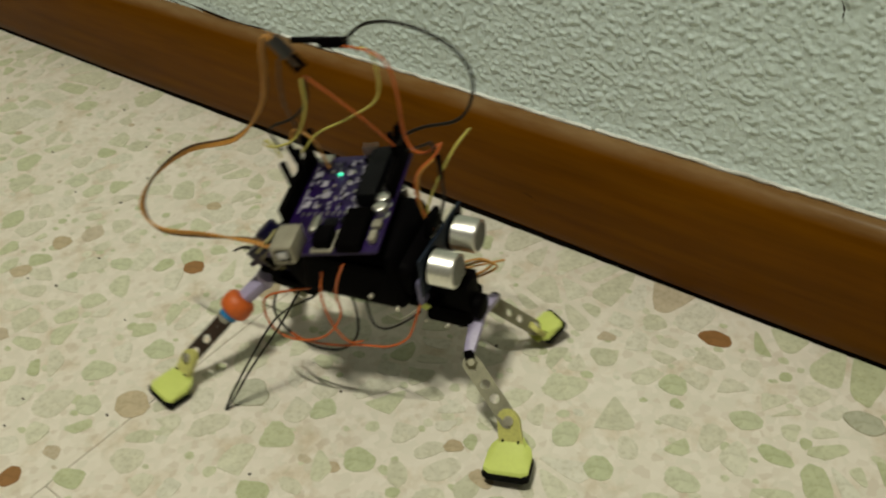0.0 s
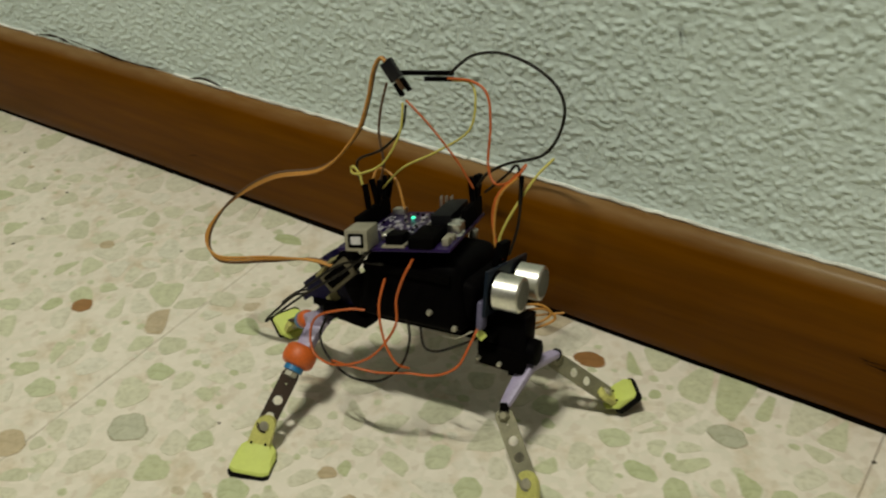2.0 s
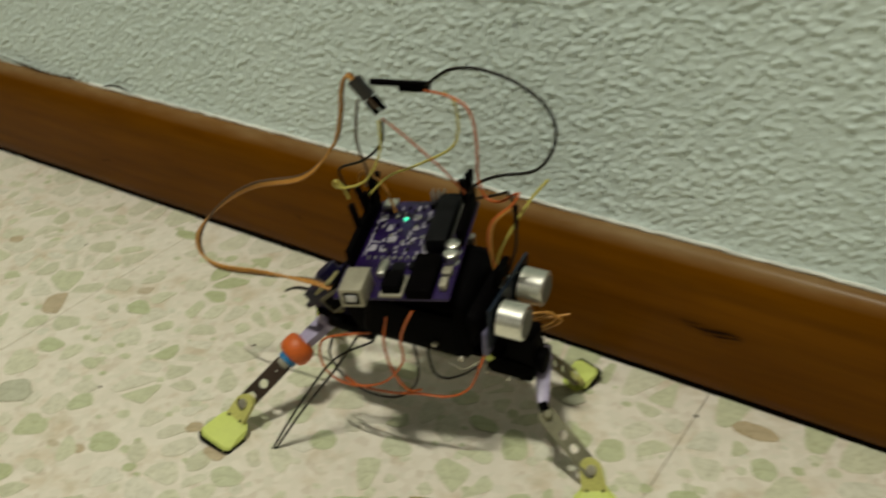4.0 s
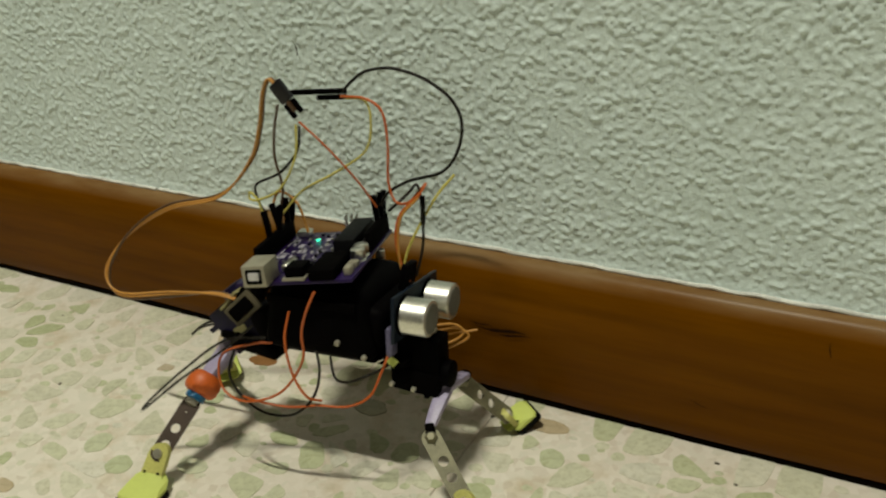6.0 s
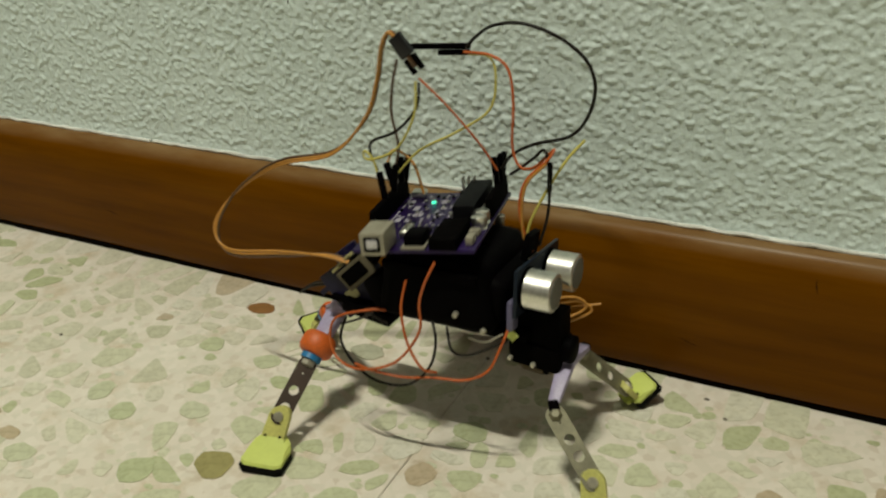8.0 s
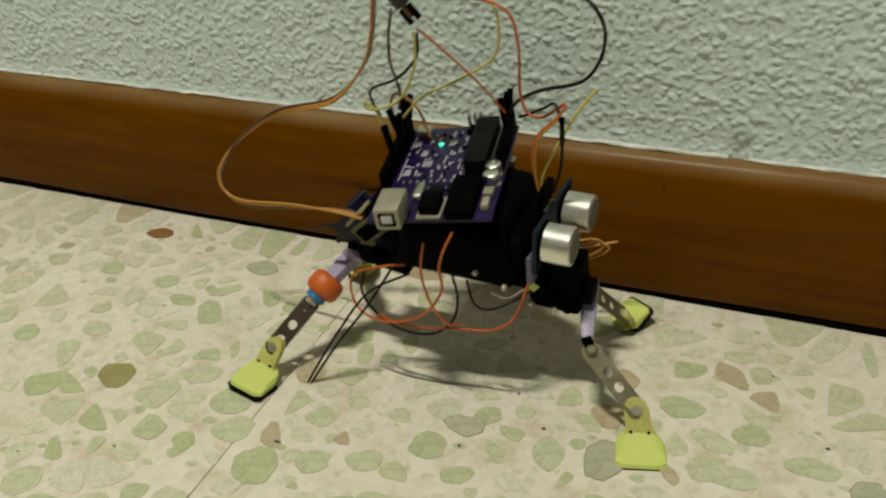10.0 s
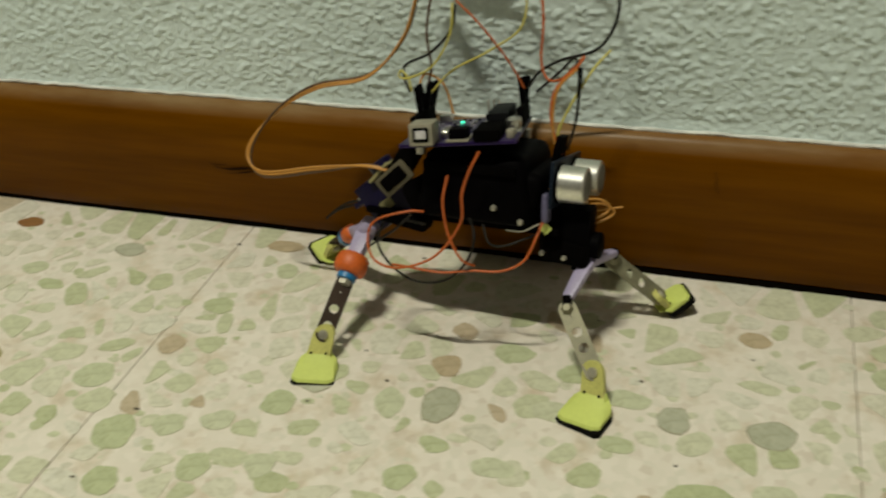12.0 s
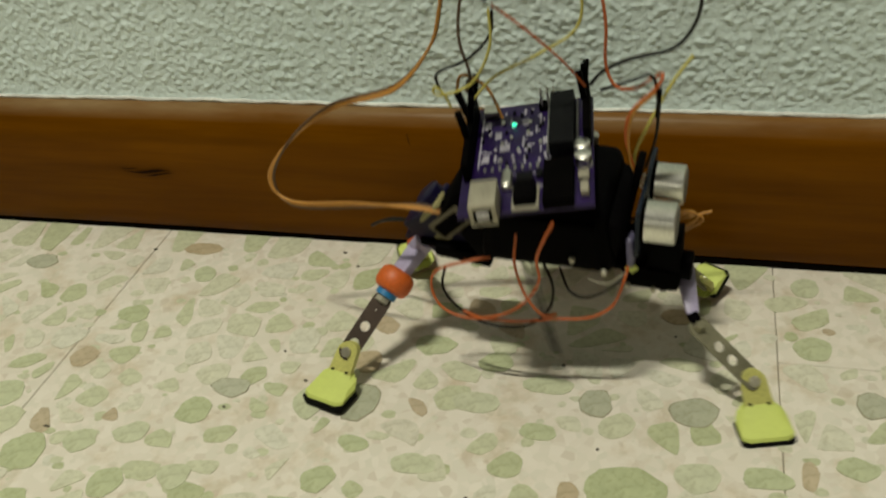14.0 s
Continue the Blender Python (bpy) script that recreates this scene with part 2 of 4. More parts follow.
M_LED = glow("led_teal_glow", (0.04, 0.75, 0.42), 1.7)


# ---- mesh helpers ----
def mesh_from(name, bm, material, smooth=0.0):
    me = bpy.data.meshes.new(name)
    bmesh.ops.recalc_face_normals(bm, faces=bm.faces)
    bm.to_mesh(me)
    bm.free()
    me.materials.append(material)
    if smooth:
        me.shade_smooth()
        me.set_sharp_from_angle(angle=radians(smooth))
    return me


def part(name, bm, material, parent=None, label="", smooth=40.0):
    ob = new(name, mesh_from(name, bm, material, smooth))
    if parent:
        ob.parent = parent
    return tagged(ob, label)


def join_box(bm, size, at=(0, 0, 0), turn=(0, 0, 0), bevel=0.0, segments=2, taper=None):
    """A box with bevelled edges; taper: x and y scale of its top."""
    made = bmesh.ops.create_cube(bm, size=1.0)["verts"]
    for v in made:
        v.co = Vector((v.co.x * size[0], v.co.y * size[1], v.co.z * size[2]))
        if taper and v.co.z > 0:
            v.co.x *= taper[0]
            v.co.y *= taper[1]
    if bevel:
        edges = list({e for v in made for e in v.link_edges})
        made = bmesh.ops.bevel(bm, geom=edges, offset=bevel, segments=segments, affect="EDGES", profile=0.6)["verts"]
    bmesh.ops.transform(bm, matrix=pose(*at, *turn), verts=list(set(made)))


def box(size, at=(0, 0, 0), turn=(0, 0, 0), bevel=0.0, segments=2, taper=None):
    bm = bmesh.new()
    join_box(bm, size, at, turn, bevel, segments, taper)
    return bm


def along(p, q):
    """A pose at p whose z axis points to q."""
    d = Vector(q) - Vector(p)
    return Matrix.Translation(p) @ d.to_track_quat("Z", "Y").to_matrix().to_4x4(), d.length


def join_lathe(bm, p, q, profile, sides=20):
    """A turned body from p towards q: profile of (height share, radius)."""
    m, length = along(p, q)
    rings = []
    for h, r in profile:
        rings.append([bm.verts.new(m @ Vector((r * math.cos(2 * math.pi * i / sides), r * math.sin(2 * math.pi * i / sides), h * length))) for i in range(sides)])
    for a, b in zip(rings, rings[1:]):
        for i in range(sides):
            bm.faces.new((a[i], a[(i + 1) % sides], b[(i + 1) % sides], b[i]))
    bm.faces.new(rings[0][::-1])
    bm.faces.new(rings[-1])


def lathe(p, q, profile, sides=20):
    bm = bmesh.new()
    join_lathe(bm, p, q, profile, sides)
    return bm


def rod(p, q, r, sides=16, edge=0.15):
    return lathe(p, q, [(0, r * (1 - edge)), (0.04, r), (0.96, r), (1, r * (1 - edge))], sides)


def spline(points, steps=7):
    """Catmull-Rom through the points."""
    p = [Vector(v) for v in points]
    p = [p[0] * 2 - p[1]] + p + [p[-1] * 2 - p[-2]]
    out = []
    for a, b, c, d in zip(p, p[1:], p[2:], p[3:]):
        for k in range(steps):
            u = k / steps
            out.append(0.5 * ((2 * b) + (c - a) * u + (2 * a - 5 * b + 4 * c - d) * u * u + (3 * b - a - 3 * c + d) * u ** 3))
    out.append(p[-2])
    return out


def tube(points, r, sides=8, steps=7):
    """A round wire through the points."""
    bm = bmesh.new()
    line = spline(points, steps)
    up = Vector((0.3, 0.2, 1)).normalized()
    rings = []
    for i, v in enumerate(line):
        d = (line[min(i + 1, len(line) - 1)] - line[max(i - 1, 0)]).normalized()
        side = d.cross(up)
        if side.length < 1e-4:
            side = d.cross(Vector((1, 0, 0)))
        side.normalize()
        up = side.cross(d).normalized()
        rings.append([bm.verts.new(v + r * (math.cos(2 * math.pi * k / sides) * side + math.sin(2 * math.pi * k / sides) * up)) for k in range(sides)])
    for a, b in zip(rings, rings[1:]):
        for k in range(sides):
            bm.faces.new((a[k], a[(k + 1) % sides], b[(k + 1) % sides], b[k]))
    bm.faces.new(rings[0][::-1])
    bm.faces.new(rings[-1])
    return bm


def mm(*values):
    return tuple(v * 0.001 for v in values)


# ---- the place: wall, baseboard, floor, room ----
H_BOARD = 0.075
T_BOARD = 0.015


def lattice_noise(nx, nz, cells_x, cells_z, rng):
    """Smooth value noise on a grid, from -1 to 1."""
    g = rng.uniform(-1, 1, (cells_z + 3, cells_x + 3))
    u = np.linspace(0, cells_x, nx, endpoint=False)
    w = np.linspace(0, cells_z, nz, endpoint=False)
    iu, iw = u.astype(int), w.astype(int)
    fu, fw = u - iu, w - iw
    fu, fw = fu * fu * (3 - 2 * fu), fw * fw * (3 - 2 * fw)
    a = g[np.ix_(iw, iu)] * (1 - fu) + g[np.ix_(iw, iu + 1)] * fu
    b = g[np.ix_(iw + 1, iu)] * (1 - fu) + g[np.ix_(iw + 1, iu + 1)] * fu
    return a * (1 - fw[:, None]) + b * fw[:, None]


def plaster_skin():
    """The trowelled and spattered plaster above the baseboard, in real relief."""
    rng = np.random.default_rng(5)
    x0, x1, z0, z1, step = -0.40, 1.08, H_BOARD - 0.003, 0.34, 0.0007
    nx, nz = int((x1 - x0) / step), int((z1 - z0) / step)
    sx, sz = x1 - x0, z1 - z0
    relief = np.zeros((nz, nx))
    for cell, amp in ((0.030, 0.05), (0.0050, 0.18), (0.0023, 0.38), (0.0015, 0.85)):
        relief += amp * lattice_noise(nx, nz, int(sx / (cell * 1.25)), int(sz / cell), rng)
    relief = np.where(relief > 0.05, (relief - 0.05) * 1.5, (relief - 0.05) * 0.4)
    xs = np.linspace(x0, x1, nx)
    zs = np.linspace(z0, z1, nz)
    depth = -0.00063 * relief
    # the lower edge bulges over the wood and is ragged; the paint has chipped off in places
    ragged = 0.0005 * lattice_noise(nx, 1, int(sx / 0.013), 1, rng)[0] + 0.0004 * lattice_noise(nx, 1, int(sx / 0.004), 1, rng)[0]
    low = np.clip(1 - (zs - z0) / 0.009, 0, 1)[:, None]
    depth = depth * (1 - 0.6 * low) - 0.0010 * low
    for cx, cz, w, d in ((0.445, 0.166, 0.0020, 0.0014), (0.736, 0.077, 0.004, 0.0022)):
        gx = np.exp(-(((xs - cx) / w) ** 2))[None, :] * np.exp(-(((zs - cz) / (w * 1.9)) ** 2))[:, None]
        depth = depth + d * gx
    X = np.broadcast_to(xs, (nz, nx))
    Z = zs[:, None] + ragged[None, :] * low
    co = np.stack([X, depth, Z], -1).reshape(-1, 3)
    i = np.arange(nx - 1)[None, :] + nx * np.arange(nz - 1)[:, None]
    quads = np.stack([i, i + 1, i + nx + 1, i + nx], -1).reshape(-1, 4)
    me = bpy.data.meshes.new("plaster")
    me.from_pydata(co.tolist(), [], quads.tolist())
    me.materials.append(M_PLASTER)
    me.shade_smooth()
    return me


def slab(name, low, high, material, label):
    size = tuple(b - a for a, b in zip(low, high))
    mid = tuple((a + b) / 2 for a, b in zip(low, high))
    return tagged(part(name, box(size, mid), material, smooth=0), label, name.split("_")[0], kind="structure")


wall_north = slab("wall_north", (-2.2, 0.004, -0.1), (3.0, 0.16, 2.5), M_PAINT, "pale green-white wall with rough spattered plaster")
plaster = new("plaster", plaster_skin())
plaster.parent = wall_north
slab("wall_south", (-2.2, -3.3, -0.1), (3.0, -3.16, 2.5), M_ROOM, "plain unseen wall, toned dark to limit bounced light")
slab("wall_west", (-2.34, -3.3, -0.1), (-2.2, 0.16, 2.5), M_ROOM, "plain unseen wall, toned dark to limit bounced light")
slab("wall_east", (3.0, -3.3, -0.1), (3.14, 0.16, 2.5), M_ROOM, "plain unseen wall, toned dark to limit bounced light")
slab("ceiling", (-2.34, -3.3, 2.5), (3.14, 0.16, 2.62), M_ROOM, "plain unseen ceiling, toned dark to limit bounced light")


def wood_y(z):
    """The face of the skirting: a shallow belly, shaped to shade its lower part, that turns over into the rounded top.
    """
    if z < 0.040:
        return -T_BOARD + 0.0016 * ((0.040 - z) / 0.035) ** 2
    return -T_BOARD + 0.013 * (1 - math.sqrt(max(0.0, 1 - ((z - 0.040) / (H_BOARD - 0.0405)) ** 2)))


def baseboard():
    """A bullnosed skirting of varnished wood, slightly wavy along its length."""
    bm = bmesh.new()
    profile = [(0.003, 0.0040), (wood_y(0.005) + 0.001, 0.0038)]
    profile += [(wood_y(z), z) for z in (0.0052, 0.011, 0.018, 0.025, 0.032, 0.040)]
    for k in range(1, 13):
        z = 0.040 + (H_BOARD - 0.0405) * math.sin(math.pi / 2 * k / 12)
        profile.append((wood_y(z), z))
    profile.append((0.003, H_BOARD - 0.0005))
    rows = []
    xs = [-2.2 + 5.2 * k / 260 for k in range(261)]
    for x in xs:
        wave = 0.0004 * math.sin(x * 9.1) + 0.0003 * math.sin(x * 23.7 + 1)
        rows.append([bm.verts.new((x, y + wave * (1 if y < 0 else 0), z + 0.4 * wave)) for y, z in profile])
    for a, b in zip(rows, rows[1:]):
        for k in range(len(profile) - 1):
            bm.faces.new((a[k], a[k + 1], b[k + 1], b[k]))
    bm.faces.new(rows[0])
    bm.faces.new(rows[-1][::-1])
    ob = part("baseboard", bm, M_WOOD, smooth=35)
    return tagged(ob, "brown varnished wooden skirting board with a rounded top", "baseboard", kind="structure")


board_wood = baseboard()
# a black strip in the gap under the wood, standing in for its shade
part("gap", box((5.2, 0.0090, 0.0036), (0.4, -0.0080, 0.0019)), M_GAP, board_wood, "black strip painted as shade in the gap under the skirting", smooth=0)


def scratch(x, z, length, height, turn, material=M_SCRATCH, name="scratch", y=None):
    """A thin worn mark on the wood, pointed at its ends."""
    bm = bmesh.new()
    rng = random.Random(int(x * 1000 + z * 7000))
    top, low = [], []
    n = 12
    for k in range(n + 1):
        u = k / n
        h = height * math.sin(math.pi * u) * rng.uniform(0.35, 1.0) * 0.5
        drift = height * 0.6 * math.sin(u * 5 + x * 40)
        top.append(bm.verts.new(((u - 0.5) * length, 0, drift + h)))
        low.append(bm.verts.new(((u - 0.5) * length, 0, drift - h - 0.00005)))
    for k in range(n):
        bm.faces.new((low[k], low[k + 1], top[k + 1], top[k]))
    y = wood_y(z) - 0.0009 if y is None else y
    bmesh.ops.transform(bm, matrix=pose(x, y, z, 0, turn, 0), verts=bm.verts)
    return part(name, bm, material, board_wood, smooth=0)


scratch(0.559, 0.040, 0.030, 0.0022, 3)
scratch(0.566, 0.0385, 0.018, 0.0012, -2)
scratch(0.548, 0.0415, 0.012, 0.0009, 5)
scratch(0.812, 0.057, 0.012, 0.0006, 78)
scratch(0.706, 0.062, 0.009, 0.0005, 84)
scratch(0.30, 0.030, 0.011, 0.0006, 10)
scratch(0.118, 0.026, 0.014, 0.0008, -6)
scratch(0.655, 0.024, 0.008, 0.0005, 14)
wall_mark = scratch(0.445, 0.166, 0.009, 0.0010, 80, M_SCRATCH, "mark", y=-0.0012)
wall_mark.parent = wall_north
# the crack between plaster and wood where the paint has come away
for cx, cl in ((0.045, 0.11), (-0.02, 0.05), (0.135, 0.035)):
    scratch(cx, H_BOARD + 0.0035, cl, 0.0030, 1.0, M_SCRATCH, "crack", y=-0.0040)


def paint_bead():
    """The thick white paint edge where plaster meets wood, broken where it has chipped off."""
    rng = random.Random(8)
    runs = ((-0.40, -0.05), (0.10, 0.331), (0.3335, 0.7315), (0.7405, 1.08))
    for x0, x1 in runs:
        n = int((x1 - x0) / 0.006) + 1
        pts, size = [], []
        for k in range(n + 1):
            pts.append((x0 + (x1 - x0) * k / n, -0.0012 + rng.uniform(-0.0003, 0.0003), H_BOARD + 0.0004 + rng.uniform(-0.0004, 0.0004)))
        part("paint_edge", tube(pts, 0.0011, 6, 2), M_CAULK, wall_north, "thick white paint edge", smooth=60)


paint_bead()


def voronoi_chips(x0, x1, y0, y1, spacing, rng, keep_out):
    """Rounded stone outlines packed with gaps between them."""
    nx, ny = int((x1 - x0) / spacing), int((y1 - y0) / spacing)
    pts = []
    for j in range(ny):
        for i in range(nx):
            pts.append((x0 + (i + 0.5 + rng.uniform(-0.48, 0.48)) * spacing, y0 + (j + 0.5 + rng.uniform(-0.48, 0.48)) * spacing))
    pts = np.array(pts)
    chips = []
    for c in pts:
        d = np.hypot(*(pts - c).T)
        near = pts[np.argsort(d)[1:16]]
        poly = [np.array(c) + 1.4 * spacing * np.array((math.cos(a), math.sin(a))) for a in np.arange(12) * math.pi / 6]
        shrink = rng.uniform(0.0006, 0.0026)
        for q in near:
            n = q - c
            half = np.linalg.norm(n) / 2 - shrink
            n = n / np.linalg.norm(n)
            out = []
            for a, b in zip(poly, poly[1:] + poly[:1]):
                da, db = (a - c) @ n - half, (b - c) @ n - half
                if da <= 0:
                    out.append(a)
                if da * db < 0:
                    out.append(a + (b - a) * da / (da - db))
            poly = out
            if len(poly) < 3:
                break
        if len(poly) < 3 or rng.random() < 0.13:
            continue
        if any((c[0] - kx) ** 2 + (c[1] - ky) ** 2 < kr ** 2 for kx, ky, kr in keep_out):
            continue
        size = rng.choice((0.6, 0.8, 0.92, 1.0, 1.0))
        chips.append((c, round_outline([(p - c) * size for p in poly], rng)))
    return chips


def round_outline(poly, rng):
    """Cut each corner twice and roughen the edge a little."""
    for cut in (0.20, 0.25):
        out = []
        for a, b in zip(poly, poly[1:] + poly[:1]):
            out += [a + (b - a) * cut, a + (b - a) * (1 - cut)]
        poly = out
    return [p * rng.uniform(0.95, 1.04) for p in poly]


def plate(bm, outline, at, low, high):
    bot = [bm.verts.new((p[0] + at[0], p[1] + at[1], low)) for p in outline]
    top = [bm.verts.new((p[0] * 0.985 + at[0], p[1] * 0.985 + at[1], high)) for p in outline]
    n = len(outline)
    for k in range(n):
        bm.faces.new((bot[k], bot[(k + 1) % n], top[(k + 1) % n], top[k]))
    bm.faces.new(top)


def blob(w, d, rng):
    """A chip's outline of about that width and depth."""
    n = rng.choice((5, 6, 6, 7))
    a0 = rng.uniform(0, 6)
    pts = []
    for k in range(n):
        a = a0 + 2 * math.pi * (k + rng.uniform(-0.28, 0.28)) / n
        pts.append(np.array((math.cos(a) * w * 0.60, math.sin(a) * d * 0.60)) * rng.uniform(0.85, 1.12))
    return round_outline(pts, rng)


floor_ob = slab("floor", (-2.2, -3.16, -0.12), (3.0, 0.004, -0.006), M_FARFLOOR, "pale terrazzo floor with green and tan marble chips")


def floor_tiles():
    """Square terrazzo tiles with hairline joints, cut to the wall."""
    cols = [-2.2, -1.04, -0.72, -0.40, -0.08, 0.2125, 0.56, 0.879, 1.198, 1.518, 1.838, 3.0]
    starts = [-0.24, -0.20, -0.12, -0.27, -0.36, -0.285, -0.31, -0.08, -0.21, -0.1, -0.2]
    gap = 0.00032
    for x0, x1, first in zip(cols, cols[1:], starts):
        ys = [-0.004, first]
        while ys[-1] > -1.2:
            ys.append(ys[-1] - 0.32)
        ys.append(-3.16)
        for y1, y0 in zip(ys, ys[1:]):
            m = M_CEMENT if y0 > -0.72 and -0.73 < x0 < 1.19 else M_FARFLOOR
            bm = box((x1 - x0 - gap, y1 - y0 - gap, 0.0055), ((x0 + x1) / 2, (y0 + y1) / 2, -0.00275), bevel=0.0004, segments=1)
            part("tile", bm, m, floor_ob, smooth=0)


floor_tiles()
part("joint", box((5.2, 3.15, 0.002), (0.4, -1.58, -0.0047)), M_JOINT, floor_ob, "dirty hairline joints between tiles", smooth=0)

# chips that stand out by their colour or size: x, y, width, depth in millimetres
TAN = [(205, -230, 18, 15), (356, -162, 10, 8), (377, -170, 12, 8), (57, -170, 14, 12), (60, -200, 12, 12), (112, -93, 11, 8), (837, -55, 14, 10), (705, -104, 13, 14), (888, -142, 7, 13), (588, -28, 19, 10), (802, -164, 8, 11)]
BROWN = [(193, -292, 12, 13), (149, -141, 13, 11), (423, -35, 16, 10)]
OLIVE = [(482, -149, 17, 16)]
DARK = [(250, -191, 21, 17), (501, -49, 17, 10), (846, -115, 18, 15), (807, -116, 14, 14), (649, -128, 18, 12), (710, -129, 15, 21), (914, -102, 13, 13)]
GREEN_A = [(171, -225, 18, 14), (187, -197, 15, 13), (289, -179, 12, 13), (394, -128, 13, 14), (7, -122, 15, 13), (109, -163, 15, 11), (420, -74, 13, 12), (457, -76, 15, 10), (476, -88, 17, 10), (187, -243, 14, 12), (249, -106, 16, 12), (324, -193, 15, 14), (233, -156, 15, 12), (212, -32, 20, 9), (416, -136, 15, 11), (393, -178, 16, 13), (449, -122, 16, 10), (428, -199, 20, 18), (452, -166, 16, 16)]
GREEN_B = [(823, -158, 28, 21), (576, -178, 18, 20), (786, -107, 22, 12), (759, -122, 19, 12), (741, -160, 17, 12), (618, -161, 16, 13), (706, -172, 13, 13), (732, -88, 18, 12), (848, -149, 18, 15), (639, -144, 14, 16), (621, -188, 13, 15), (647, -180, 13, 14), (587, -204, 17, 15), (687, -133, 15, 18), (598, -168, 14, 12), (786, -135, 14, 9)]
GREEN_C = [(893, -69, 17, 15), (873, -146, 17, 11), (893, -27, 12, 14), (577, -85, 15, 12), (599, -50, 12, 14), (545, -147, 17, 16), (762, -97, 15, 12), (714, -152, 13, 10), (905, -136, 14, 11)]


def floor_chips():
    rng = random.Random(11)
    keep = []
    for group, material, rim in ((TAN, M_CHIP_TAN, False), (BROWN, M_CHIP_BROWN, False), (OLIVE, M_CHIP_OLIVE, False), (DARK, M_CHIP_DARK, True), (GREEN_A + GREEN_B + GREEN_C, M_CHIP_GREEN, False)):
        for x, y, w, d in group:
            x, y, w, d = mm(x, y, w, d)
            keep.append((x, y, 0.5 * max(w, d) + 0.0035))
            outline = blob(w, d, rng)
            bm = bmesh.new()
            plate(bm, outline, (0, 0), -0.001, 0.0004 + 0.00001 * rng.random())
            ob = part("chip", bm, material, floor_ob, smooth=0)
            ob.location = (x, y, 0)
            if rim:
                bm = bmesh.new()
                plate(bm, [p * rng.uniform(1.02, 1.10) for p in outline], (0, 0), -0.001, 0.00039)
                ob = part("chip_rim", bm, M_CHIP_RIM, floor_ob, smooth=0)
                ob.location = (x, y, 0)
    for x in (0.2125, 0.56, 0.879, -0.08):
        for k in range(40):
            keep.append((x, -0.01 * k, 0.0045))
    rest_h = [0]

    def high():
        rest_h[0] += 1
        return 0.00022 + 0.00016 * ((rest_h[0] * 0.61803) % 1.0)

    near = voronoi_chips(-0.10, 1.05, -0.36, -0.017, 0.0162, rng, keep)
    near.sort(key=lambda c: abs(c[0][1] + 0.12) + (0.4 if c[0][0] < 0.35 else 0))
    rest, pale = bmesh.new(), bmesh.new()
    for k, (c, outline) in enumerate(near):
        if c[0] < 0.46 and rng.random() < 0.62:
            if rng.random() < 0.7:
                plate(pale, outline, c, -0.001, high())
        elif k < 200:
            bm = bmesh.new()
            plate(bm, outline, (0, 0), -0.001, high())
            ob = part("chip", bm, M_CHIP, floor_ob, smooth=0)
            ob.location = (c[0], c[1], 0)
        else:
            plate(rest, outline, c, -0.001, high())
    # small grit between the large chips, and the chips further off
    far = voronoi_chips(-0.72, -0.10, -0.68, -0.017, 0.0170, rng, keep) + voronoi_chips(-0.10, 1.05, -0.68, -0.36, 0.0170, rng, keep) + voronoi_chips(1.05, 1.198, -0.68, -0.017, 0.0170, rng, keep)
    for c, outline in far:
        plate(pale if c[0] < 0.46 and rng.random() < 0.6 else rest, outline, c, -0.001, high())
    for k in range(1500):
        c = np.array((rng.uniform(-0.3, 1.0), rng.uniform(-0.34, -0.017)))
        r = rng.uniform(0.0012, 0.0034)
        plate(rest, blob(2 * r, 2 * r * rng.uniform(0.6, 1.1), rng), c, -0.001, 0.00006 + 0.00012 * rng.random())
    specks = bmesh.new()
    for k in range(60):
        c = np.array((rng.uniform(-0.2, 1.0), rng.uniform(-0.33, -0.02)))
        r = rng.uniform(0.0003, 0.0008)
        plate(specks, blob(2 * r * rng.uniform(1, 2.2), 2 * r, rng), c, -0.001, 0.00045 + 0.00005 * rng.random())
    tagged(part("specks", specks, M_SPECK, floor_ob, "dark specks and pits in the floor", smooth=0), kind="stuff")
    tagged(part("pale_chips", pale, M_CHIP_PALE, floor_ob, "pale marble chips set in the cement", smooth=0), kind="stuff")
    tagged(part("chips", rest, M_CHIP_STUFF, floor_ob, "small marble chips set in the cement", smooth=0), kind="stuff")


floor_chips()


# ---- the walking robot ----
robot = tagged(new("walking_robot"), "four-legged hobby robot with bare circuit board, loose wires, yellow feet", "robot")
FRONT_HIP = mm(57, 6, 53)
REAR_HIP = mm(-59, -3, 26)


def wire(points, material, r=0.62, label="", parent=None, name="wire"):
    return part(name, tube([mm(*p) for p in points], r * 0.001), material, parent or robot, label, smooth=60)


def screw(at, to, r=1.6, parent=None):
    p, q = Vector(mm(*at)), Vector(mm(*to))
    d = (q - p).normalized()
    bm = lathe(p, p + d * 0.0018, [(0, r * 0.001), (0.55, r * 0.001), (0.9, r * 0.0008), (1, r * 0.0004)], 14)
    return part("screw", bm, M_SCREW, parent or robot)


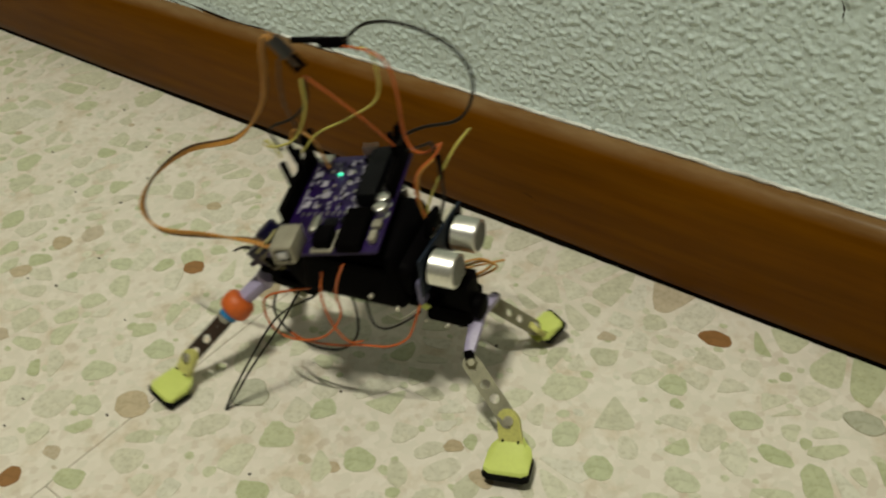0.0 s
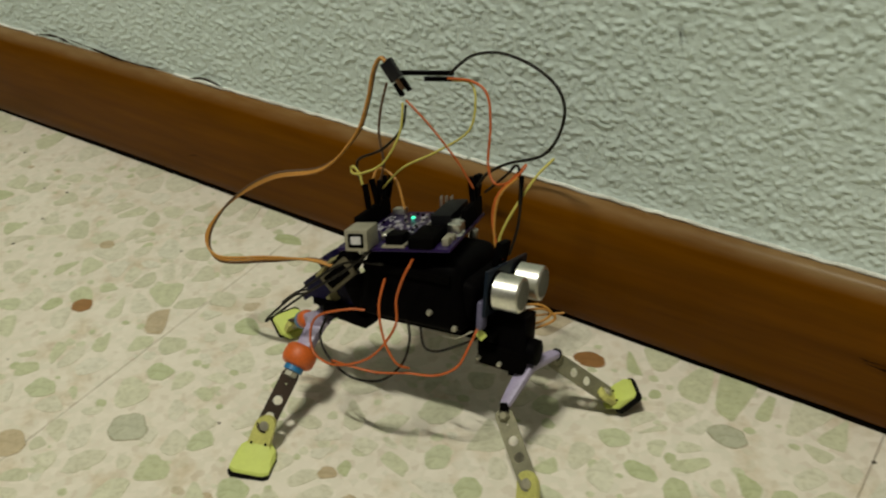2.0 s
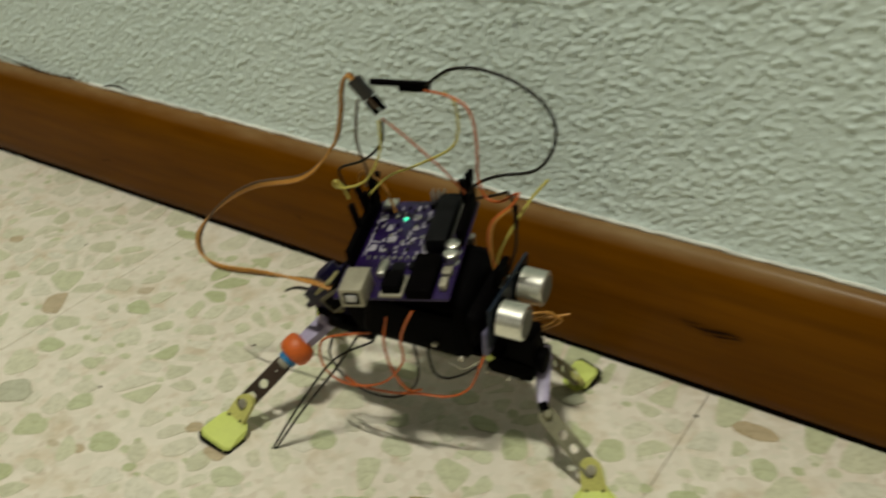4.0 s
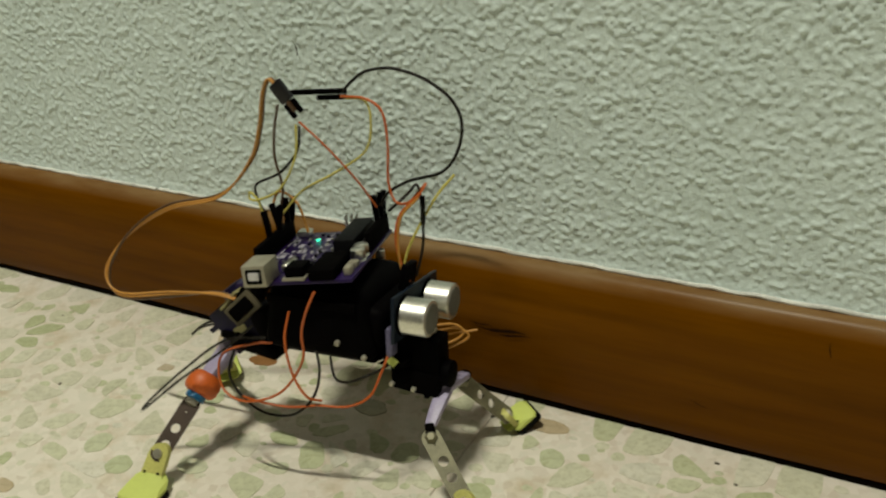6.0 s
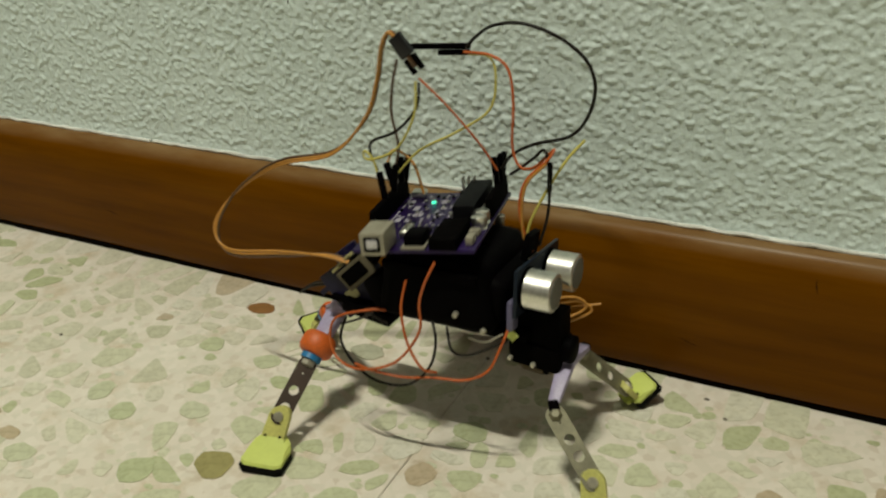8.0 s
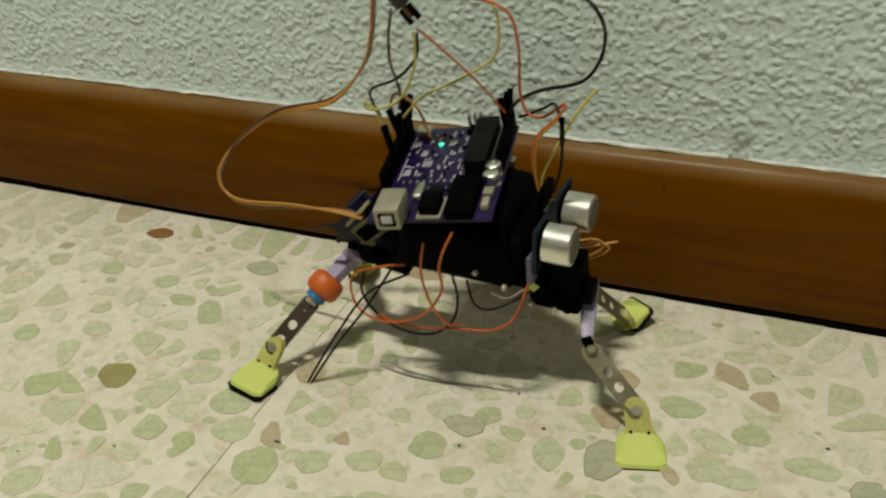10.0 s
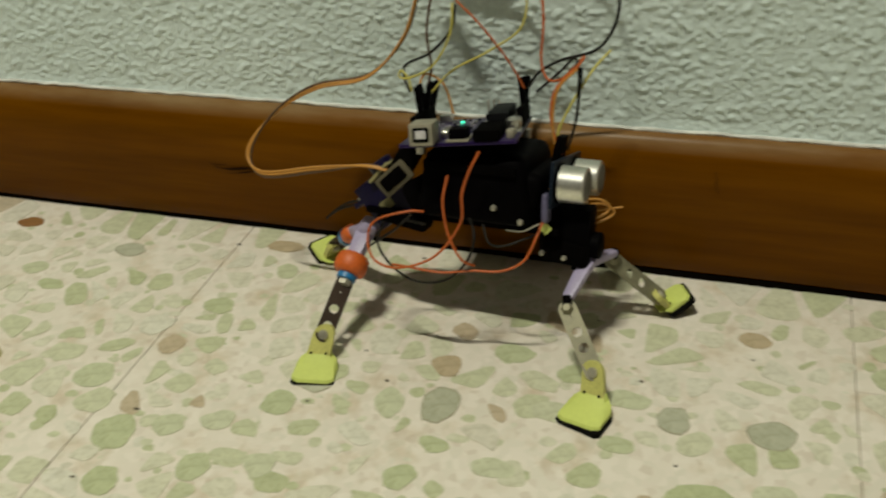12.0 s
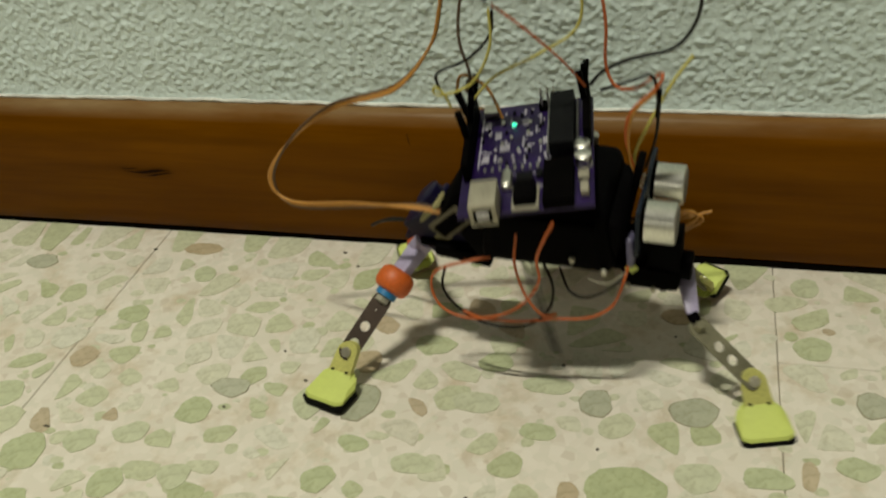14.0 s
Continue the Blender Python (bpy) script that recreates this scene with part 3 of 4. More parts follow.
def circuit_board():
    """The controller board: its own frame has x to the analog side, y away from the plug end."""
    frame_m = pose(*mm(10, 6, 97.2), 0, 0, 12) @ pose(0, 0, 0, -2.5, -5, 0)

    def put(name, bm, material, parent=None, label=""):
        bmesh.ops.transform(bm, matrix=frame_m, verts=bm.verts)
        return part(name, bm, material, parent or robot, label)

    pcb = put("circuit_board", box(mm(50, 68.6, 1.6), mm(-1.7, 0, 0), bevel=0.0005), M_PCB, label="purple printed circuit board with white markings")
    top = 0.8
    rng = random.Random(3)
    usb = put("usb_socket", box(mm(10, 15, 9.2), mm(-15.5, -33.0, top + 4.6), bevel=0.0007), M_TIN_DULL, pcb, "square dull tin usb socket")
    put("usb_mouth", box(mm(7.2, 1.0, 6.6), mm(-15.5, -40.2, top + 4.6), bevel=0.0008), M_BLACK_MATT, pcb)
    put("usb_tongue", box(mm(4.6, 1.0, 3.6), mm(-15.5, -40.5, top + 4.8), bevel=0.0005), M_TONGUE, pcb)
    put("power_jack", box(mm(8, 11, 5.4), mm(-1.5, -27.5, top + 2.7), bevel=0.001), M_BLACK, pcb, "black power jack")
    put("coil", box(mm(4.2, 5, 2.6), mm(19.6, -18.5, top + 1.3), bevel=0.0008), M_TIN_DULL, pcb)
    put("regulator", box(mm(11, 25, 4.6), mm(10.6, -22.6, top + 2.3), bevel=0.0008), M_BLACK_MATT, pcb, "black voltage regulator block")
    put("jack_frame", box(mm(10, 13.5, 1.2), mm(-1.5, -27.5, top + 0.6), bevel=0.0004), M_TIN_DULL, pcb, "dull metal frame round the power jack")
    put("terminal", box(mm(3.0, 6.0, 3.4), mm(20.0, -27.0, top + 1.7), bevel=0.0006), M_TIN_DULL, pcb)
    put("diode", box(mm(2.4, 4.2, 1.8), mm(3.2, -14.5, top + 0.9), bevel=0.0003), M_CERAMIC, pcb)
    put("pin_header", box(mm(2.6, 46, 8.4), mm(-24.2, 8.5, top + 4.2), bevel=0.0003), M_BLACK_MATT, pcb, "black socket strip")
    put("pin_header", box(mm(2.6, 33, 8.4), mm(21.2, 16.5, top + 4.2), bevel=0.0003), M_BLACK_MATT, pcb, "black socket strip")
    put("microchip", box(mm(9.5, 35, 7.2), mm(11.8, 12.5, top + 3.8), bevel=0.0006), M_CERAMIC, pcb, "long black microcontroller in its socket")
    for k in range(14):
        for x in (6.2, 17.4):
            put("chip_leg", box(mm(0.7, 1.1, 3.4), mm(x, -4.0 + 2.54 * k, top + 1.9), bevel=0.0001), M_TIN, pcb)
    put("small_chip", box(mm(6, 6, 1.4), mm(-2.5, -15.5, top + 0.7), turn=(0, 0, 0), bevel=0.0003), M_CERAMIC, pcb)
    for x, y in ((19.6, -10.5), (19.2, -4.0)):
        put("capacitor", lathe(mm(x, y, top), mm(x, y, top + 5.4), [(0, 0.0033), (0.1, 0.0032), (0.18, 0.0029), (0.25, 0.0032), (0.94, 0.0032), (1, 0.0027)], 20), M_ALU, pcb, "silver can capacitor")
    put("crystal", box(mm(4.2, 10.5, 3.4), mm(-8.8, -17.5, top + 1.7), bevel=0.0015, segments=3), M_TIN, pcb)
    put("reset_button", box(mm(6, 6, 3), mm(-17.5, 29.5, top + 1.5), bevel=0.0004), M_TIN, pcb)
    for k in range(3):
        put("header_pin", box(mm(0.7, 0.7, 9.0), mm(3.2 + 2.6 * k, 31.0, top + 4.4), bevel=0.0001), M_TIN, pcb)
        put("header_pin", box(mm(0.7, 0.7, 9.0), mm(3.2 + 2.6 * k, 28.4, top + 4.4), bevel=0.0001), M_TIN, pcb)
    put("header_base", box(mm(8, 5.4, 2.4), mm(5.8, 29.7, top + 1.2), bevel=0.0003), M_BLACK_MATT, pcb)
    # small parts and white markings, in rows
    for k in range(11):
        put("resistor", box(mm(1.0, 2.1, 0.7), mm(-18 + 2.9 * k, -8.5, top + 0.35), bevel=0.0001), M_TIN, pcb)
    for k in range(80):
        x, y = rng.uniform(-21, 8), rng.uniform(-6, 30)
        if rng.random() < 0.55:
            put("marking", box(mm(rng.choice((0.6, 0.8, 2.6)), rng.choice((2.2, 4.5, 0.8)), 0.12), mm(x, y, top + 0.05)), M_SILK, pcb)
        else:
            put("resistor", box(mm(1.1, 2.0, 0.8), mm(x, y, top + 0.4), bevel=0.0001), rng.choice((M_TIN, M_CERAMIC, M_CERAMIC, M_SILK)), pcb)
    for x, y, w, d in ((-20.8, 10, 0.6, 34), (2.0, -12.5, 24, 0.6), (8.5, 3.0, 0.6, 20), (6, -20.8, 6, 1.2)):
        put("marking", box(mm(w, d, 0.12), mm(x, y, top + 0.07)), M_SILK, pcb)
    put("status_light", box(mm(1.9, 1.5, 1.0), mm(-8.0, 19.5, top + 0.6), bevel=0.0003), M_LED, pcb, "small teal light, lit")
    # jumper plugs that stand in the sockets
    for x, y, lean in ((-24.2, 4.0, -7), (-24.2, 14.0, 12), (-24.2, 17.5, -14), (-24.2, 26.0, 4), (20.6, 27.0, 5), (20.6, 22.0, -4), (20.6, 30.0, 9), (-24.2, 30, 15)):
        put("jumper_plug", box(mm(2.5, 2.5, 12.5), mm(x + 0.12 * lean, y, top + 13.5), turn=(0.4 * lean, lean, 0), bevel=0.0003), M_BLACK, pcb, "black jumper wire plug")
    return pcb


circuit_board()


def servo(name, at, turn, material, label, sticker):
    """A micro servo: body, ears, gear boss; its shaft points up its own z."""
    m = pose(*mm(*at), *turn)
    bm = box(mm(23, 12.2, 22.5), bevel=0.0008)
    join_box(bm, mm(32.5, 12, 2.4), mm(0, 0, 5), bevel=0.0004)
    join_lathe(bm, mm(5.4, 0, 11), mm(5.4, 0, 15.5), [(0, 0.0059), (0.9, 0.0059), (1, 0.0052)], 20)
    bmesh.ops.transform(bm, matrix=m, verts=bm.verts)
    body = part(name, bm, material, robot, label)
    bm = box(mm(7, 0.3, 4.6), mm(-1, -6.3, -3))
    bmesh.ops.transform(bm, matrix=m, verts=bm.verts)
    part("sticker", bm, sticker, body, "worn label")
    for x in (-14, 14):
        bm = rod(mm(x, 0, 6), mm(x, 0, 8), 0.0015, 12)
        bmesh.ops.transform(bm, matrix=m, verts=bm.verts)
        part("screw", bm, M_SCREW, body)
    return body


def robot_body():
    # the black battery box that hangs under the board, and its tray
    bm = box(mm(54, 46, 31), mm(19, 2, 78), bevel=0.006, segments=3, taper=(0.84, 0.92))
    join_box(bm, mm(14, 38, 20), mm(41, 3, 76), turn=(0, 14, 0), bevel=0.005, segments=3)
    join_box(bm, mm(15, 40, 16), mm(-6, 2, 71), turn=(0, -30, 0), bevel=0.003)
    pack = part("battery_box", bm, M_BLACK, robot, "black plastic battery box")
    part("lid_rim", box(mm(42, 2.0, 4.0), mm(18, -20.6, 87), bevel=0.0006), M_BLACK_MATT, pack)
    part("chassis_plate", box(mm(92, 24, 3.0), mm(10, 0, 60), bevel=0.0008), M_BLACK_MATT, robot, "flat black chassis plate")
    part("standoff", rod(mm(-6, -16, 90), mm(-6, -16, 97), 0.0022), M_TIN, robot)
    part("standoff", rod(mm(30, 22, 90), mm(30, 22, 97), 0.0022), M_TIN, robot)
    for x, z in ((30, 71), (42, 66)):
        screw((x, -21.0, z), (x, -30, z), 1.3)
    part("skid", box(mm(24, 12, 6), mm(-17, -9, 57.5), turn=(0, 8, 0), bevel=0.0015), M_BLACK, robot)
    servo("rear_servo", (-27, -4, 66), (0, -40, 0), M_NAVY, "dark navy micro servo, tilted", M_LABEL)
    part("servo_clamp", box(mm(9, 16, 17), mm(-17, -8, 84), turn=(0, 30, 8), bevel=0.0012), M_BLACK_MATT, robot)
    part("servo_tape", box(mm(1.6, 9, 13), mm(-29, -9, 78), turn=(0, 42, 0), bevel=0.0006), M_LABEL, robot, "strip of yellowed tape")
    bracket = part("servo_bracket", box(mm(10, 1.8, 17.4), mm(-19, -16.3, 77.5), turn=(0, 47, 6), bevel=0.0012), M_BEIGE, robot, "beige foam backing of the servo bracket")
    part("bracket_plate", box(mm(6.4, 1.8, 12.8), mm(-19.2, -17.1, 77.5), turn=(0, 47, 6), bevel=0.0008), M_BLACK_MATT, bracket, "black plate on the beige backing")
    servo("front_servo", (57, 1, 58), (0, 90, 0), M_BLACK, "black micro servo at the front", M_BLACK_MATT)
    part("servo_cradle", box(mm(22, 20, 11), mm(57, 3, 49.5), turn=(0, 8, 6), bevel=0.0026), M_BLACK_MATT, robot)
    part("paper_scrap", box(mm(4, 0.5, 4), mm(51, -13.5, 62), turn=(0, 40, 0)), M_YELLOW, robot)
    for x, z in ((49, 50), (59, 49)):
        screw((x, -10.5, z), (x, -20, z), 1.1)


robot_body()


def distance_sensor():
    """Two silver cans on a small board that looks ahead."""
    tilt = pose(*mm(53.2, 6.3, 79.4), -6, 0, 0)
    pcb = box(mm(1.6, 45, 20), bevel=0.0004)
    bmesh.ops.transform(pcb, matrix=tilt, verts=pcb.verts)
    pcb = part("sensor_board", pcb, M_TEALPCB, robot, "narrow blue circuit board of the distance sensor")
    for y in (-12.6, 12.6):
        can = lathe(mm(0.8, y, 0), mm(13.2, y, 0), [(0, 0.0082), (0.10, 0.0082), (0.13, 0.0080), (0.93, 0.0080), (0.98, 0.0077), (1.0, 0.0070)], 36)
        bmesh.ops.transform(can, matrix=tilt, verts=can.verts)
        part("sensor_can", can, M_ALU, pcb, "silver ultrasonic transducer can")
        ring = lathe(mm(0.6, y, 0), mm(2.0, y, 0), [(0, 0.0088), (1, 0.0086)], 32)
        bmesh.ops.transform(ring, matrix=tilt, verts=ring.verts)
        part("can_collar", ring, M_BLACK_MATT, pcb)
        face = lathe(mm(13.0, y, 0), mm(13.5, y, 0), [(0, 0.0066), (1, 0.0064)], 32)
        bmesh.ops.transform(face, matrix=tilt, verts=face.verts)
        part("can_gauze", face, M_MESH, pcb, "grey gauze in the can's mouth")
    for k in range(4):
        pin = box(mm(5, 0.7, 0.7), mm(-2.6, -3.8 + 2.54 * k, 9), bevel=0.0001)
        bmesh.ops.transform(pin, matrix=tilt, verts=pin.verts)
        part("header_pin", pin, M_TIN, pcb)
    plug = box(mm(3, 11, 11), mm(-3.2, 0, 13.5), turn=(0, 8, 0), bevel=0.0005)
    bmesh.ops.transform(plug, matrix=tilt, verts=plug.verts)
    part("sensor_plug", plug, M_BLACK, pcb)
    mount = box(mm(3, 7, 13), mm(50.6, -12.5, 71), turn=(-10, -4, 0), bevel=0.0019, segments=3)
    part("sensor_mount", mount, M_LILAC_DARK, robot, "translucent lilac plastic bracket behind the sensor")


distance_sensor()


def perforated_strip(p, q, width, holes, facing, covered=()):
    """A flat metal strip from p to q with round holes and rounded ends."""
    p, q = Vector(p), Vector(q)
    d = (q - p).normalized()
    n = Vector(facing)
    n = (n - n.dot(d) * d).normalized()
    s = n.cross(d)
    length = (q - p).length
    cell = length / holes
    half, thick = width / 2, 0.0011
    bm = bmesh.new()

    def at(u, v, w):
        return p + d * u + s * v + n * w

    for side in (1, -1):
        w = side * thick / 2
        for k in range(holes):
            cu = (k + 0.5) * cell
            r = width * (0.05 if k in covered else 0.27)
            inner, outer = [], []
            for a in range(16):
                ang = 2 * math.pi * a / 16
                c, sn = math.cos(ang), math.sin(ang)
                big = max(abs(c), abs(sn))
                inner.append(bm.verts.new(at(cu + r * c, r * sn, w)))
                outer.append(bm.verts.new(at(cu + cell / 2 * c / big, half * sn / big, w)))
            for a in range(16):
                b = (a + 1) % 16
                bm.faces.new((inner[a], inner[b], outer[b], outer[a]))
                if side == 1:
                    far = [bm.verts.new(at(cu + r * math.cos(2 * math.pi * x / 16), r * math.sin(2 * math.pi * x / 16), -w)) for x in (a, b)]
                    bm.faces.new((inner[a], inner[b], far[1], far[0]))
    for v in (half, -half):
        bm.faces.new([bm.verts.new(at(u, v, w)) for u, w in ((0, thick / 2), (length, thick / 2), (length, -thick / 2), (0, -thick / 2))])
    # rounded ends
    for u0, sign in ((0, -1), (length, 1)):
        for w in (thick / 2, -thick / 2):
            arc = [bm.verts.new(at(u0 + sign * half * 0.9 * math.sin(math.pi * k / 8), half * math.cos(math.pi * k / 8), w)) for k in range(9)]
            bm.faces.new(arc)
        for k in range(8):
            a0, a1 = math.pi * k / 8, math.pi * (k + 1) / 8
            bm.faces.new([bm.verts.new(at(u0 + sign * half * 0.9 * math.sin(a), half * math.cos(a), w)) for a, w in ((a0, thick / 2), (a1, thick / 2), (a1, -thick / 2), (a0, -thick / 2))])
    bmesh.ops.remove_doubles(bm, verts=bm.verts, dist=0.00002)
    return bm


def foot(parent, neck, sole, width, hip, lift=0.0, splay=0.35):
    """A lime yellow clog: a neck plate with a screw, a flared toe and a black sole."""
    n, s = Vector(mm(*neck)) - Vector(hip), Vector(mm(*sole)) - Vector(hip)
    out = Vector((s.x - n.x, s.y - n.y, 0))
    out = Vector((out.x * splay, out.y, 0)).normalized()
    side = Vector((-out.y, out.x, 0))
    base = s.z
    rise = n.z - base
    wide = width * 0.001

    def ring(dist, height, half, thick):
        """Four corners of a cross-section across the foot."""
        c = Vector((s.x, s.y, 0)) + out * dist
        return [c + side * half + out * thick, c - side * half + out * thick, c - side * half - out * thick, c + side * half - out * thick], height

    # flared toe block, wide at the floor and narrow at the neck
    bm = bmesh.new()
    gap = (Vector((n.x, n.y, 0)) - Vector((s.x, s.y, 0))).dot(out)
    rows = []
    for dist, height, half, thick in ((0.0006, 0.0028, wide * 0.50, 0.0066), (gap * 0.02, 0.0046, wide * 0.50, 0.0062), (gap * 0.34, 0.0060, wide * 0.44, 0.0045), (gap * 0.60, rise * 0.44, wide * 0.32, 0.0026), (gap * 0.72, rise * 0.56, wide * 0.27, 0.0016)):
        corners, h = ring(dist, height, half, thick)
        loop = []
        for a, b in zip(corners, corners[1:] + corners[:1]):
            loop += [a.lerp(b, 0.14), a.lerp(b, 0.86)]
        rows.append([bm.verts.new((v.x, v.y, base + h)) for v in loop])
    for a, b in zip(rows, rows[1:]):
        for k in range(8):
            bm.faces.new((a[k], a[(k + 1) % 8], b[(k + 1) % 8], b[k]))
    bm.faces.new(rows[0][::-1])
    bm.faces.new(rows[-1])
    heel = Vector((s.x, s.y, base)) - out * 0.006
    tilt = Matrix.Translation(heel) @ Matrix.Rotation(radians(lift), 4, side) @ Matrix.Translation(-heel)
    bmesh.ops.transform(bm, matrix=tilt, verts=bm.verts)
    part("toe", bm, M_YELLOW, parent, "lime yellow foam foot", smooth=30)
    # sole
    bm = bmesh.new()
    rows = []
    for height, grow in ((0.0, 0.97), (0.0006, 1.02), (0.0032, 1.03), (0.0037, 0.98)):
        corners, h = ring(0.0008, height, wide * 0.505 * grow, 0.0068 * grow)
        loop = []
        for a, b in zip(corners, corners[1:] + corners[:1]):
            loop += [a.lerp(b, 0.10), a.lerp(b, 0.90)]
        rows.append([bm.verts.new((v.x, v.y, base - 0.0004 + h)) for v in loop])
    for a, b in zip(rows, rows[1:]):
        for k in range(8):
            bm.faces.new((a[k], a[(k + 1) % 8], b[(k + 1) % 8], b[k]))
    bm.faces.new(rows[0][::-1])
    bm.faces.new(rows[-1])
    bmesh.ops.transform(bm, matrix=tilt, verts=bm.verts)
    part("sole", bm, M_RUBBER, parent, "black rubber sole")
    # neck plate with a round head
    lowp = Vector((s.x, s.y, base)) + out * (gap * 0.62) + Vector((0, 0, rise * 0.45))
    bm = bmesh.new()
    d = (n - lowp).normalized()
    face = d.cross(side).normalized()
    if face.dot(out) < 0:
        face = -face
    half = 0.0050
    loop = [lowp + side * half * 1.1, lowp - side * half * 1.1]
    for k in range(9):
        a = math.pi * k / 8
        loop.append(n - side * half * math.cos(a) + d * half * math.sin(a))
    front = [bm.verts.new(v + face * 0.0013) for v in loop]
    back = [bm.verts.new(v - face * 0.0013) for v in loop]
    bm.faces.new(front)
    bm.faces.new(back[::-1])
    for k in range(len(loop)):
        j = (k + 1) % len(loop)
        bm.faces.new((front[k], front[j], back[j], back[k]))
    part("neck", bm, M_YELLOW_NECK, parent, "yellow plastic neck plate", smooth=30)
    for sign in (1, -1):
        head = lathe(n + face * 0.0013 * sign, n + face * 0.0032 * sign, [(0, 0.0023), (0.45, 0.0023), (0.5, 0.0016), (0.6, 0.0015), (0.62, 0.0007)], 12)
        part("screw", head, M_SCREW, parent)
    for v in (-0.0035, 0.0035):
        c = lowp + side * v + d * 0.0012
        part("staple", rod(c, c + face * 0.0020, 0.0006, 8), M_BLACK_MATT, parent)


def front_legs():
    hip = Vector(FRONT_HIP)

    def rel(*p):
        return Vector(mm(*p)) - hip

    bm = bmesh.new()
    # a double servo arm, thick at the hub and thin at its tips
    join_lathe(bm, rel(62, 3, 47.5), rel(69.5, 3, 46), [(0, 0.0048), (0.9, 0.0048), (1, 0.004)], 20)
    for tip in ((69, -16.5, 37.5), (69.5, 21.5, 40)):
        m, length = along(rel(68.5, 2, 46), rel(*tip))
        start = len(bm.verts)
        join_box(bm, (0.0076, 0.0040, length), (0, 0, length / 2), bevel=0.0014, taper=(0.66, 0.8))
        bm.verts.ensure_lookup_table()
        bmesh.ops.transform(bm, matrix=m, verts=bm.verts[start:])
    legs = part("front_leg_arm", bm, M_LILAC, robot, "lilac nylon servo arm that carries both front legs")
    for sy, tip, top, neck, sole, name in ((-1, (69, -16.5, 37.5), (70.7, -19.4, 34.3), (90.4, -31.8, 15.9), (92.9, -45, -0.3), "near"), (1, (69.5, 21.5, 40), (68, 21, 36), (83.5, 35.3, 11.5), (89, 45, 0.6), "far")):
        a, b = rel(*tip), rel(*top)
        bm = rod(a + (a - b) * 0.25, b, 0.0023, 14)
        part("arm_sleeve", bm, M_BLACK, legs, "black sleeve on the arm's tip")
        part("leg_strip", perforated_strip(b, rel(*neck), 0.0082, 4, (0.25, -0.6 if sy < 0 else -0.4, 0.78), (0, 3)), M_STEEL, legs, "perforated grey metal strip")
        up = Vector((0.25, -0.6, 0.78)).normalized()
        head = lathe(b - up * 0.0015, b + up * 0.003, [(0, 0.0029), (0.6, 0.0028), (1, 0.0016)], 6)
        part("nut", head, M_STEEL, legs)
        foot(legs, neck, sole, 20 if sy < 0 else 14, FRONT_HIP, 0.0 if sy < 0 else -32.0, 0.35 if sy < 0 else 1.6)
    legs.location = FRONT_HIP
    return legs


def rear_legs():
    hip = Vector(REAR_HIP)

    def rel(*p):
        return Vector(mm(*p)) - hip

    bm = bmesh.new()
    join_lathe(bm, rel(-38, -2, 50), rel(-44, -2, 42), [(0, 0.0046), (0.9, 0.0048), (1, 0.004)], 20)
    for tip in ((-47, -17, 37), (-50, 13, 36)):
        m, length = along(rel(-41, -2, 46), rel(*tip))
        start = len(bm.verts)
        join_box(bm, (0.0085, 0.0060, length), (0, 0, length / 2), bevel=0.0016, taper=(0.85, 0.9))
        bm.verts.ensure_lookup_table()
        bmesh.ops.transform(bm, matrix=m, verts=bm.verts[start:])
    legs = part("rear_leg_arm", bm, M_LILAC, robot, "lilac nylon servo arm that carries both rear legs")
    for cap, neck, sole in (((-47.4, -18.1, 35.9), (-58.2, -44.9, 16.2), (-61.6, -58.2, 0.8)), ((-52, 13, 34), (-64, 31, 15), (-71.3, 41, 2.0))):
        c, n = rel(*cap), rel(*neck)
        d = (n - c).normalized()
        sy = -1 if sole[1] < 0 else 1
        part("rubber_cap", lathe(c - d * 0.0062, c + d * 0.0044, [(h, r * (1.0 if sy < 0 else 0.58)) for h, r in ((0, 0.0044), (0.06, 0.0064), (0.20, 0.0076), (0.45, 0.0080), (0.74, 0.0079), (0.92, 0.0070), (1, 0.0055))], 24), M_ORANGE, legs, "orange rubber cap")
        part("collar", rod(c + d * 0.0030, c + d * 0.0072, 0.0047, 20), M_BLUE, legs, "blue plastic collar")
        part("nut", lathe(c + d * 0.0072, c + d * 0.0104, [(0, 0.0033), (0.8, 0.0033), (1, 0.0020)], 6), M_SCREW, legs)
        part("leg_strip", perforated_strip(c + d * 0.0095, n, 0.0084, 3, (0.25, 0.62 * sy, 0.75), (0,)), M_STEEL_SHADED, legs, "perforated metal strip, coloured dark as if mirroring a dark room")
        foot(legs, neck, sole, 19.5 if sy < 0 else 16, REAR_HIP, 0.0 if sy < 0 else -30.0, 0.35 if sy < 0 else 1.2)
    legs.location = REAR_HIP
    return legs


front_leg_arm = front_legs()
rear_leg_arm = rear_legs()


